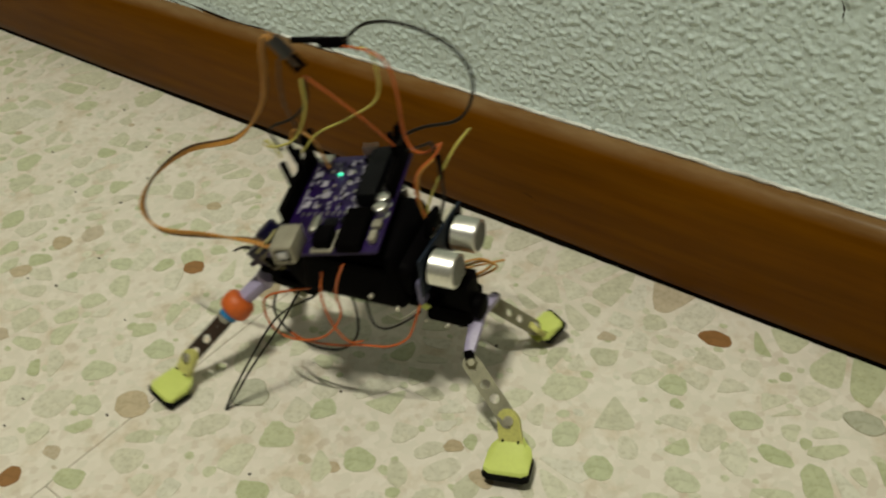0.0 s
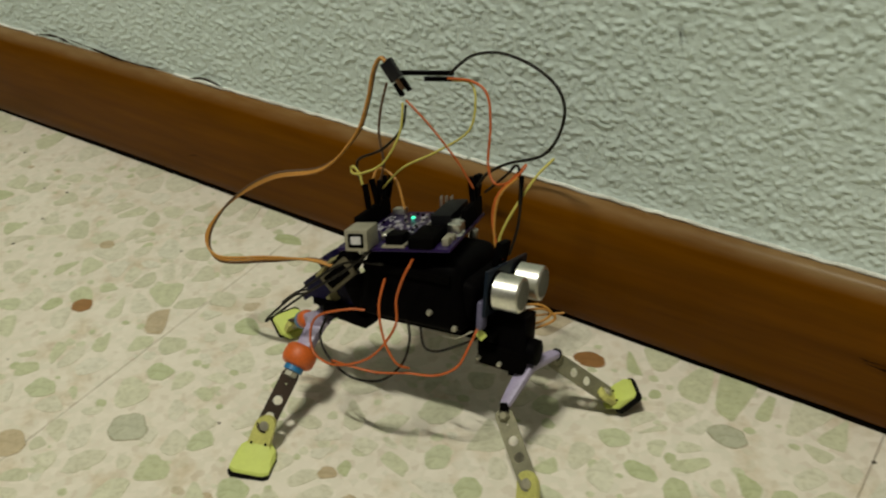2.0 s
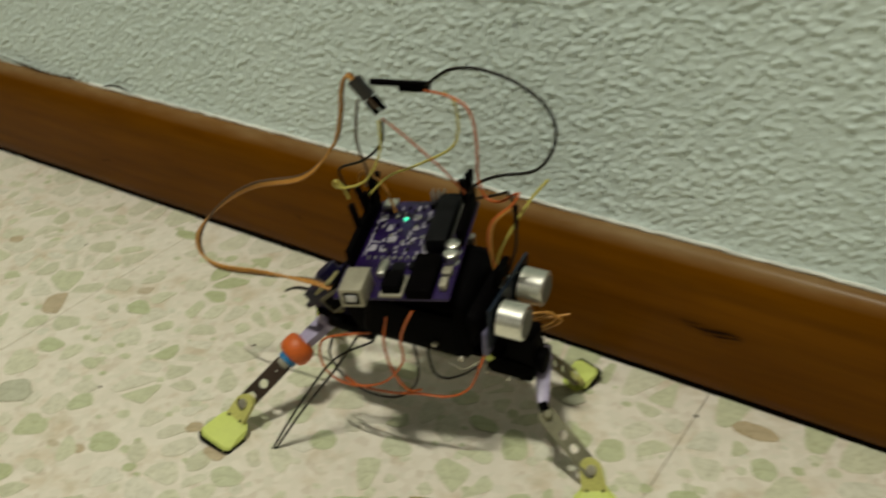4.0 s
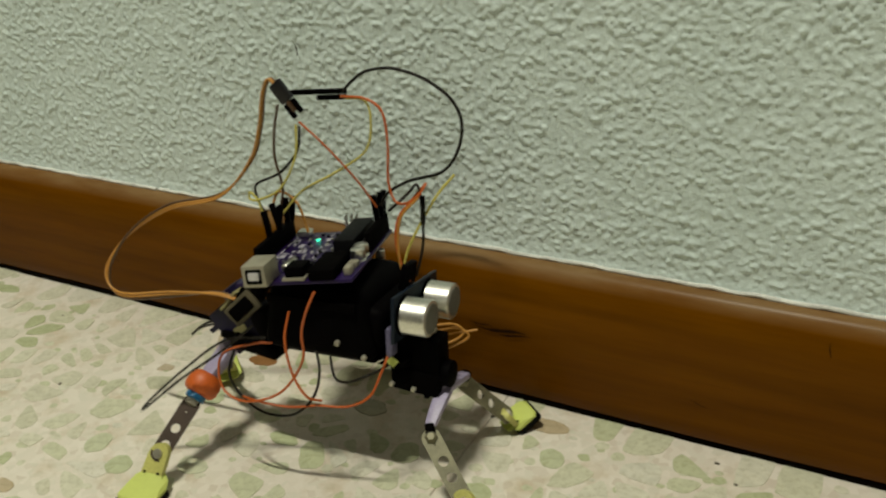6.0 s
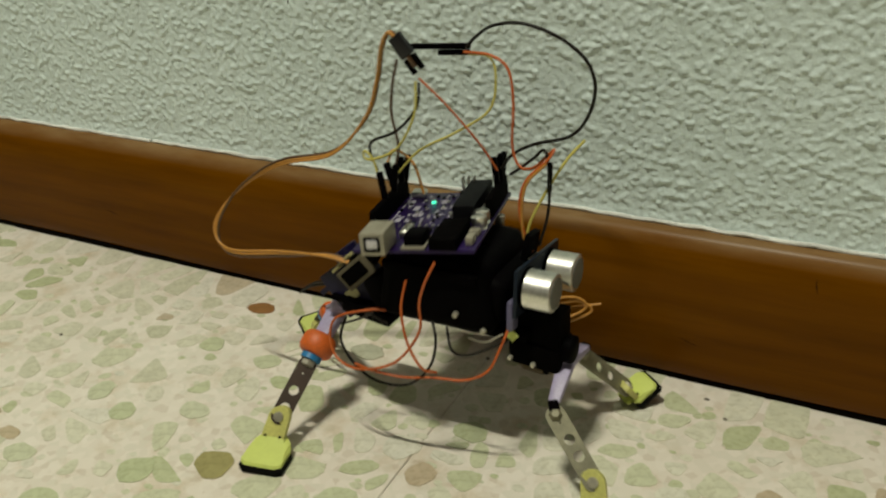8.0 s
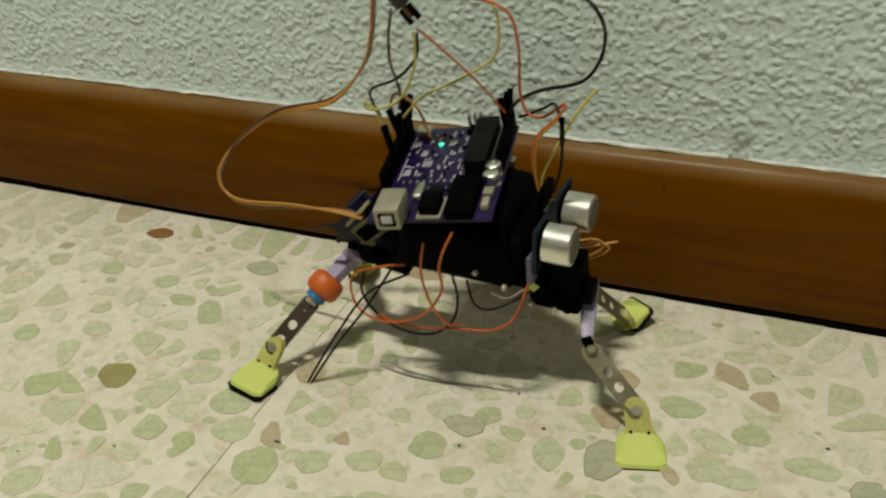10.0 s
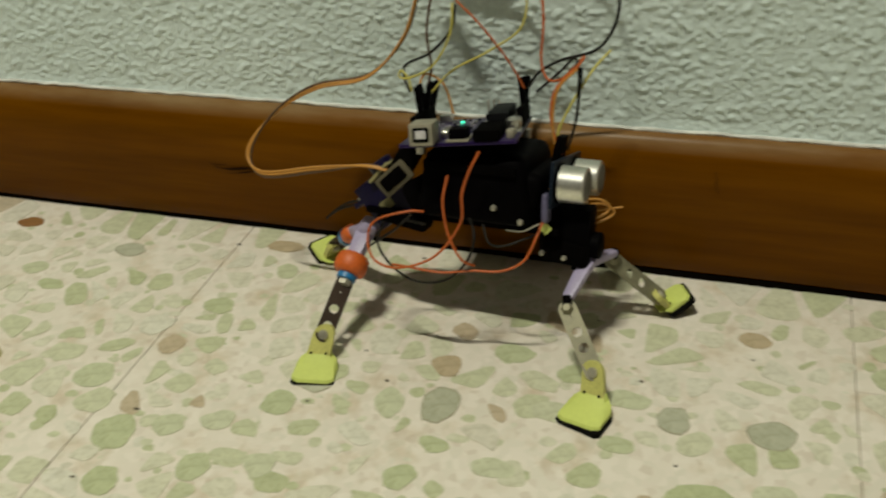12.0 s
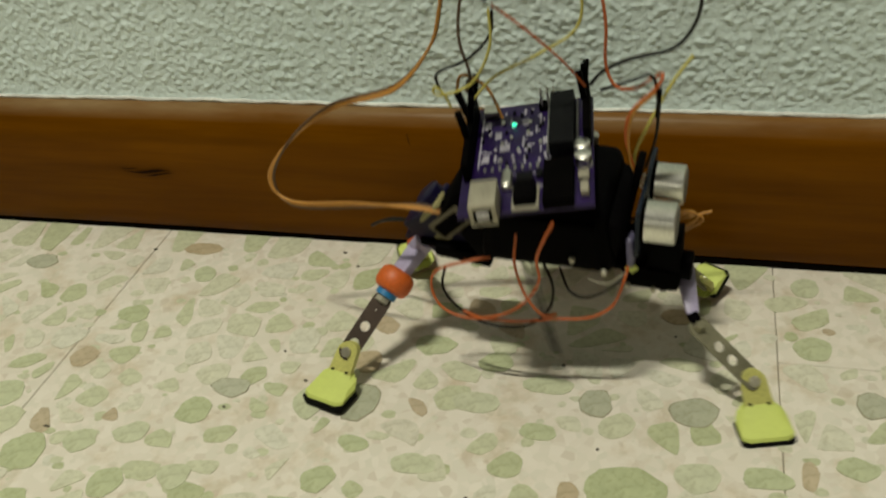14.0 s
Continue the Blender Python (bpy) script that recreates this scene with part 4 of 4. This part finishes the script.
def wiring():
    # ribbon of three leads from the rear servo, out to the side and up to the loose plugs
    for k, m in ((-1, M_W_AMBER), (0, M_W_AMBER), (1, M_W_BROWN)):
        o = 1.15 * k
        wire([(-15.5, 20 + o, 169.5), (-18.5, 20 + o, 171.0), (-22, 20 + o, 164), (-25, 20 + o, 150), (-31, 19 + o, 134), (-47, 15 + o * 0.8, 117 + o * 0.6), (-72, 8, 111 + o), (-91 + o * 0.6, 0, 98 + o * 0.8), (-103 + o, -4, 80), (-94 + o * 0.3, -8, 70 - o), (-62, -11, 76 - o), (-36, -13 + o, 81), (-24, -13 + o, 80)], m, 0.6, "servo lead")
    # plugs that hang in the air on their own stiff wires
    m = pose(*mm(-13.5, 20, 167), 0, 141, 0)
    bm = box(mm(6.4, 2.8, 10), mm(0, 0, 1.5), bevel=0.0006)
    bmesh.ops.transform(bm, matrix=m, verts=bm.verts)
    part("servo_plug", bm, M_PLUG, robot, "dark three-way servo plug")
    for k, mat in ((-1, M_BLACK), (0, M_W_BROWN), (1, M_BLACK)):
        bm = box(mm(1.9, 2.2, 7.0), mm(2.2 * k, 0, 9.5 + (1.0 if k else -1.2)), bevel=0.0003)
        bmesh.ops.transform(bm, matrix=m, verts=bm.verts)
        part("jumper_plug", bm, mat, robot)
    part("jumper_plug", box(mm(27, 2.2, 2.2), mm(0, 30, 164.5), turn=(0, -4, 4), bevel=0.0004), M_BLACK, robot, "two black jumper plugs pushed together")
    part("jumper_plug", box(mm(14, 2.2, 2.2), mm(6, 31, 162.2), turn=(0, -4, 4), bevel=0.0004), M_BLACK, robot)
    # black loop from the plugs round to the analog sockets
    wire([(12, 30, 165), (17, 30, 170), (24, 30.5, 174.5), (36, 31, 176), (50, 32, 172), (62, 32, 164), (67, 31, 154), (65, 30, 142), (58, 29, 133), (43, 28, 128), (33, 28, 122), (28, 29, 115)], M_W_BLACK, 0.72)
    # orange from the plugs, down and on to the sensor
    wire([(11, 30, 163), (24, 28, 163), (32, 27, 158), (35, 25, 145), (35, 24, 128), (39, 22, 120), (46, 20, 121), (53, 17, 128), (57, 14, 132), (55, 11, 128), (47, 9, 119), (45, 8, 108), (48, 7, 96), (51, 7, 90)], M_W_ORANGE)
    wire([(-5, 20, 153), (4, 21, 145), (12, 23, 136), (20, 26, 125), (26, 29, 114)], M_W_ORANGE, 0.5)
    wire([(-15, 20, 160), (-18, 20, 148), (-19, 20, 136), (-17, 21, 122), (-20, 23, 112)], M_W_BROWN)
    wire([(-5, 20, 151), (-7, 20, 140), (-17, 20, 129), (-29, 19, 123), (-30, 19, 117), (-27, 19, 110)], M_W_BLACK)
    wire([(-6, 19, 152), (-6, 16, 138), (-13, 13, 124), (-24, 12, 118), (-29, 12, 118), (-28.5, 12, 121), (-25, 12, 118), (-23, 12, 112)], M_W_YELLOW, 0.55)
    # yellow from the plugs to the digital sockets, and from the sensor up behind the loop
    wire([(12, 31, 162), (22, 30, 162), (26, 28, 155), (24, 26, 141), (9, 24, 130), (-7, 22, 121), (-17, 20, 110)], M_W_YELLOW, 0.55)
    wire([(49.5, 7.6, 89), (48.2, 9.6, 99), (53, 12.8, 112), (60, 18.8, 126), (66, 24, 134)], M_W_YELLOW, 0.6)
    wire([(50.5, 6, 88), (47, 7, 98), (46, 8, 109), (48, 8.6, 119), (55, 10.5, 127)], M_W_AMBER, 0.6)
    wire([(52, 12, 91), (55, 13, 104), (56, 12, 117), (55, 12, 129), (52, 15, 131), (47, 19, 126), (38, 25, 118), (32, 29, 113)], M_W_BLACK)
    part("jumper_plug", box(mm(1.7, 1.7, 13), mm(56, 12.3, 121), turn=(4, 3, 0), bevel=0.0003), M_BLACK, robot, "black jumper plug in mid air")
    wire([(-24, 21, 110), (-22, 25, 118), (-12, 24, 114), (-6, 22, 101)], M_W_AMBER)
    # leads under the body
    wire([(51, -12, 70), (49, -20, 60), (45, -24, 50), (36, -27, 45), (23, -29, 44), (10, -31, 42), (-4, -33, 43), (-14, -30, 42)], M_W_ORANGE, 0.58)
    wire([(10, -25, 84), (10, -30, 73), (14, -33, 60), (20, -33, 50), (24, -28, 46)], M_W_ORANGE, 0.58)
    wire([(26, -30, 97), (22, -31, 88), (19, -31, 78), (19, -32, 66), (8, -33, 50), (-9, -33, 42), (-22, -31, 43), (-27, -28, 51), (-24, -26, 60), (-10, -23, 65), (-3, -20, 65)], M_W_ORANGE, 0.58)
    wire([(17, -18, 66), (23, -26, 59), (21, -29, 48), (11, -30, 38), (-4, -30, 36), (-16, -29, 42), (-23, -26, 50), (-22, -22, 59)], M_W_BLACK, 0.6)
    # stiff leads that stick out ahead of the sensor, and the amber loop
    wire([(48, 0, 68), (60, 8, 70), (68, 13, 70), (72, 15, 66), (68, 13, 62), (60, 9, 60), (50, 4, 62)], M_W_AMBER, 0.6)
    wire([(49, 1, 67), (61, 9, 67.5), (69, 14, 68), (74, 16, 64), (69, 14, 60), (62, 11, 58), (51, 5, 61)], M_W_AMBER, 0.6)
    wire([(50, 4, 64), (62, 12, 64), (70, 16, 65), (77, 19, 66)], M_W_AMBER, 0.5)
    wire([(34, 2, 76), (42, -2, 77), (50, -4, 77)], M_W_AMBER, 0.6)
    wire([(36, -22, 62), (44, -24, 63), (50, -20, 66)], M_TIN_DULL, 0.3)
    wire([(24, -18, 62), (29, -24, 56), (36, -26, 56), (44, -23, 59), (50, -16, 61)], M_W_BLACK, 0.55)
    wire([(-38, -2, 62), (-55, 4, 56), (-68, 8, 46), (-60, 6, 52), (-46, 2, 58)], M_W_BLACK, 0.6)


wiring()

LEAD_AT = mm(-8, -22, 64)
LEAD_WAY = Vector((-38, -36, -60))


def loose_lead():
    """A bent black lead that swings as the body rocks."""
    lead = wire([(0, 0, 0), (-10, -10, -17), (-24, -23, -37), (-38, -36, -60), (-35, -32, -52), (-24, -20, -32), (-11, -7, -13), (6, 2, -4)], M_W_BLACK, 0.55, "bent black lead hanging loose", name="loose_lead")
    lead.location = LEAD_AT
    return lead


lead_ob = loose_lead()

# the roots of the loose lead, shifted to fit the camera's view, and the way in which it points
LEAD_ROOTS = {0.5: (0, -27, 95), 2.0: (6, -30, 97), 3.5: (4, -29, 95), 4.85: (4, -29, 95), 6.25: (-8, -28, 80), 6.5: (-8, -28, 80), 9.15: (0, -28, 90), 11.0: (-12, -8, 94), 12.5: (-14, -8, 94), 13.0: (10, -24, 86), 14.0: (4, -8, 94)}
LEAD_ROWS = [
    (0.0, -38, -36, -60), (0.5, -67, 7, -42), (1.0, -50, -36, -50), (1.5, -40, -36, -58), (2.0, -52, 8, -40), (2.5, -16, 38, -50), (3.0, -14, 40, -50), (3.5, -52, 12, -40),
    (4.0, -38, -36, -60), (4.85, -55, 8, -40), (5.55, -38, -36, -58), (6.25, -56, 8, -35), (6.5, -56, 8, -35), (7.0, -38, -36, -58), (7.5, -45, 4, -30), (8.0, -40, 26, -30),
    (8.5, -14, 40, -50), (9.15, -52, 10, -38), (9.85, -34, -34, -58), (10.55, -36, 28, -30), (10.8, -36, 28, -30), (11.0, 24, -14, -60), (11.5, -25, -34, -56),
    (12.0, -36, 28, -30), (12.5, 26, -14, -64), (13.0, -38, -34, -56), (13.5, -36, 28, -30), (14.0, 16, -14, -66),
]
# the body's place and turn: seconds, metres, degrees; the leg arms turn about their hips
BODY_ROWS = [
    (0, 0.2785, -0.1382, 0.0011, 5.8, -0.4, 14.8),
    (0.5, 0.3034, -0.135, -0.0012, -18.7, -3, 10.8),
    (1, 0.327, -0.1242, 0.0018, 3.3, -1.6, 7.3),
    (1.25, 0.3355, -0.122, 0.0020, 12, -1.9, 10.2),
    (1.5, 0.3433, -0.1203, 0.0021, 5.6, -2.2, 13.1),
    (2, 0.3611, -0.1207, -0.0009, -18.5, -2.4, 9.6),
    (2.5, 0.3867, -0.1068, 0.001, 8.6, -0.3, 7.9),
    (2.7, 0.392, -0.1058, 0.0005, 10.5, -0.3, 9.5),
    (3, 0.398, -0.1041, -0.0025, -2, 0.1, 13.7),
    (3.5, 0.4135, -0.104, -0.0041, -16.3, -1.1, 10),
    (4, 0.4338, -0.0894, -0.0005, 8.9, 2.1, 9.7),
    (4.4, 0.4456, -0.0892, -0.0006, -0.2, 0.2, 9),
    (4.85, 0.459, -0.0889, -0.0006, -17, -1.9, 8.2),
    (5.2, 0.4693, -0.0886, -0.0007, -3, -0.2, 7.5),
    (5.55, 0.4797, -0.0884, -0.0007, 11, 1.5, 6.9),
    (5.95, 0.4916, -0.0881, -0.0007, -3, -0.2, 6.1),
    (6.25, 0.5005, -0.0879, -0.0008, -8.6, -0.8, 5.6),
    (6.5, 0.5079, -0.0878, -0.0008, -6.5, 0, 5.1),
    (7, 0.5208, -0.078, 0.0003, 14, 2.5, 6.6),
    (7.5, 0.529, -0.0789, -0.0021, 2.5, 1.1, 6.7),
    (7.75, 0.54, -0.081, -0.001, -16, -0.8, 3.8),
    (8, 0.5512, -0.0836, -0.0002, -4, 0.2, 0.5),
    (8.5, 0.5642, -0.0741, -0.0008, 13.4, 2.4, 3.3),
    (8.8, 0.5754, -0.0748, -0.0007, -0.2, 0.2, 2.2),
    (9.15, 0.5885, -0.0755, -0.0007, -17, -1.9, 1),
    (9.5, 0.6015, -0.0762, -0.0006, -3, -0.2, -0.2),
    (9.85, 0.6146, -0.0769, -0.0005, 11, 1.5, -1.5),
    (10.2, 0.6276, -0.0776, -0.0004, -3, -0.2, -2.7),
    (10.55, 0.6407, -0.0784, -0.0003, -17, -1.9, -3.9),
    (10.8, 0.65, -0.0789, -0.0003, -11.8, -1.2, -4.8),
    (11, 0.6627, -0.0761, 0.0014, 2, -0.2, -6.2),
    (11.25, 0.6665, -0.072, 0.0005, 12, -0.3, -4.2),
    (11.5, 0.6703, -0.0687, -0.0019, 11.1, -0.4, -2.3),
    (12, 0.6958, -0.0769, -0.0019, -15.1, -1.6, -4.2),
    (12.5, 0.7096, -0.0718, -0.0006, 4.1, 0.8, -5.3),
    (12.75, 0.7165, -0.072, -0.001, 12.5, 0.8, -3.2),
    (13, 0.7239, -0.0725, -0.0014, 5.7, 0.8, -1),
    (13.5, 0.7476, -0.08, -0.0001, -18.2, -2.2, -5.5),
    (14, 0.7695, -0.0731, 0.0012, 9.9, 0.9, -4.7),
]
FRONT_ROWS = [
    (0, -8.1, -1.8, 3.7),
    (0.5, 15.4, -0.1, -21.9),
    (1, -5, 1.4, 16.3),
    (1.25, -10.5, 2, 12),
    (1.5, -5.1, 3.1, 3.2),
    (2, 17.5, 0.4, -16.8),
    (2.5, -7.7, 3, 21),
    (2.7, -9.5, 2, 15),
    (3, 1.4, -0.2, -4.2),
    (3.5, 14.3, -2.9, -14.1),
    (4, -9.3, 1.6, 17.6),
    (4.4, 0.6, 1.1, 3.8),
    (4.85, 15.9, 0.4, -15.8),
    (5.2, 3.2, 1, 0.6),
    (5.55, -9.6, 1.5, 17),
    (5.95, 3.2, 1, 0.6),
    (6.25, 8.3, 0.7, -6),
    (6.5, 7.8, -2.6, -2.8),
    (7, -12.4, 0.5, 15.4),
    (7.5, -1.2, -1.9, -0.9),
    (7.75, 15, -0.5, -12),
    (8, 4.8, -1.5, 0.6),
    (8.5, -11, 0.9, 14.6),
    (8.8, 0.6, 1.1, 3.8),
    (9.15, 15.9, 0.4, -15.8),
    (9.5, 3.2, 1, 0.6),
    (9.85, -9.6, 1.5, 17),
    (10.2, 3.2, 1, 0.6),
    (10.55, 15.9, 0.4, -15.8),
    (10.8, 13, -1.1, -8.9),
    (11, -0.5, -1, 9.1),
    (11.25, -9.8, -0.7, 12),
    (11.5, -8.6, -0.4, 9.1),
    (12, 14.6, 0.7, -18.5),
    (12.5, -4.3, -2.9, 7.5),
    (12.75, -10.5, -2.6, 8),
    (13, -4.7, -2.4, 2.3),
    (13.5, 17.4, 3.5, -14),
    (14, -7.7, 1.4, 16.3),
]
REAR_ROWS = [
    (0, -6.2, -1.9, -17),
    (0.5, 16.6, -0.5, 16.5),
    (1, -4, -3, -10.6),
    (1.25, -10, -3, -15),
    (1.5, -6.3, -6, -18.3),
    (2, 16.9, 1.3, 19.2),
    (2.5, -7.1, -0.1, -11.4),
    (2.7, -9, 1, -12),
    (3, 0.5, 2.8, -3.4),
    (3.5, 12.6, -2.3, 20.4),
    (4, -6.1, 5.6, -7.9),
    (4.4, 0.5, -0, 2.4),
    (4.85, 15.2, -1.1, 19.9),
    (5.2, 2.9, -0.2, 5.3),
    (5.55, -9.3, 0.7, -9.2),
    (5.95, 2.9, -0.2, 5.3),
    (6.25, 7.8, -0.6, 11.2),
    (6.5, 6.9, 1.5, 14),
    (7, -12.4, 0, -10.2),
    (7.5, -4, 1.2, -1.2),
    (7.75, 14.5, -0.8, 18),
    (8, 4.2, -0.7, 15),
    (8.5, -11.8, 0.9, -10.1),
    (8.8, 0.5, -0, 2.4),
    (9.15, 15.2, -1.1, 19.9),
    (9.5, 2.9, -0.2, 5.3),
    (9.85, -9.3, 0.7, -9.2),
    (10.2, 2.9, -0.2, 5.3),
    (10.55, 15.2, -1.1, 19.9),
    (10.8, 10.7, 0, 17),
    (11, 0.2, 2, 1.6),
    (11.25, -9.5, 0.5, -9),
    (11.5, -12.4, -0.6, -12.6),
    (12, 14.5, -1.6, 19.3),
    (12.5, -3.1, 6.5, 5.1),
    (12.75, -10.5, 2.5, -8),
    (13, -8.4, -0.2, -9.6),
    (13.5, 16.7, -2, 21),
    (14, -9.2, -2.7, -6.6),
]


def motions():
    walk(robot, [(t, pose(*m)) for t, *m in BODY_ROWS])
    walk(front_leg_arm, [(t, pose(*FRONT_HIP, *m)) for t, *m in FRONT_ROWS])
    lead_rows = []
    for t, *way in LEAD_ROWS:
        turn = LEAD_WAY.rotation_difference(Vector(way))
        lead_rows.append((t, Matrix.Translation(mm(*LEAD_ROOTS[t]) if t in LEAD_ROOTS else LEAD_AT) @ turn.to_matrix().to_4x4()))
    walk(lead_ob, lead_rows)
    walk(rear_leg_arm, [(t, pose(*REAR_HIP, *m)) for t, *m in REAR_ROWS])


motions()
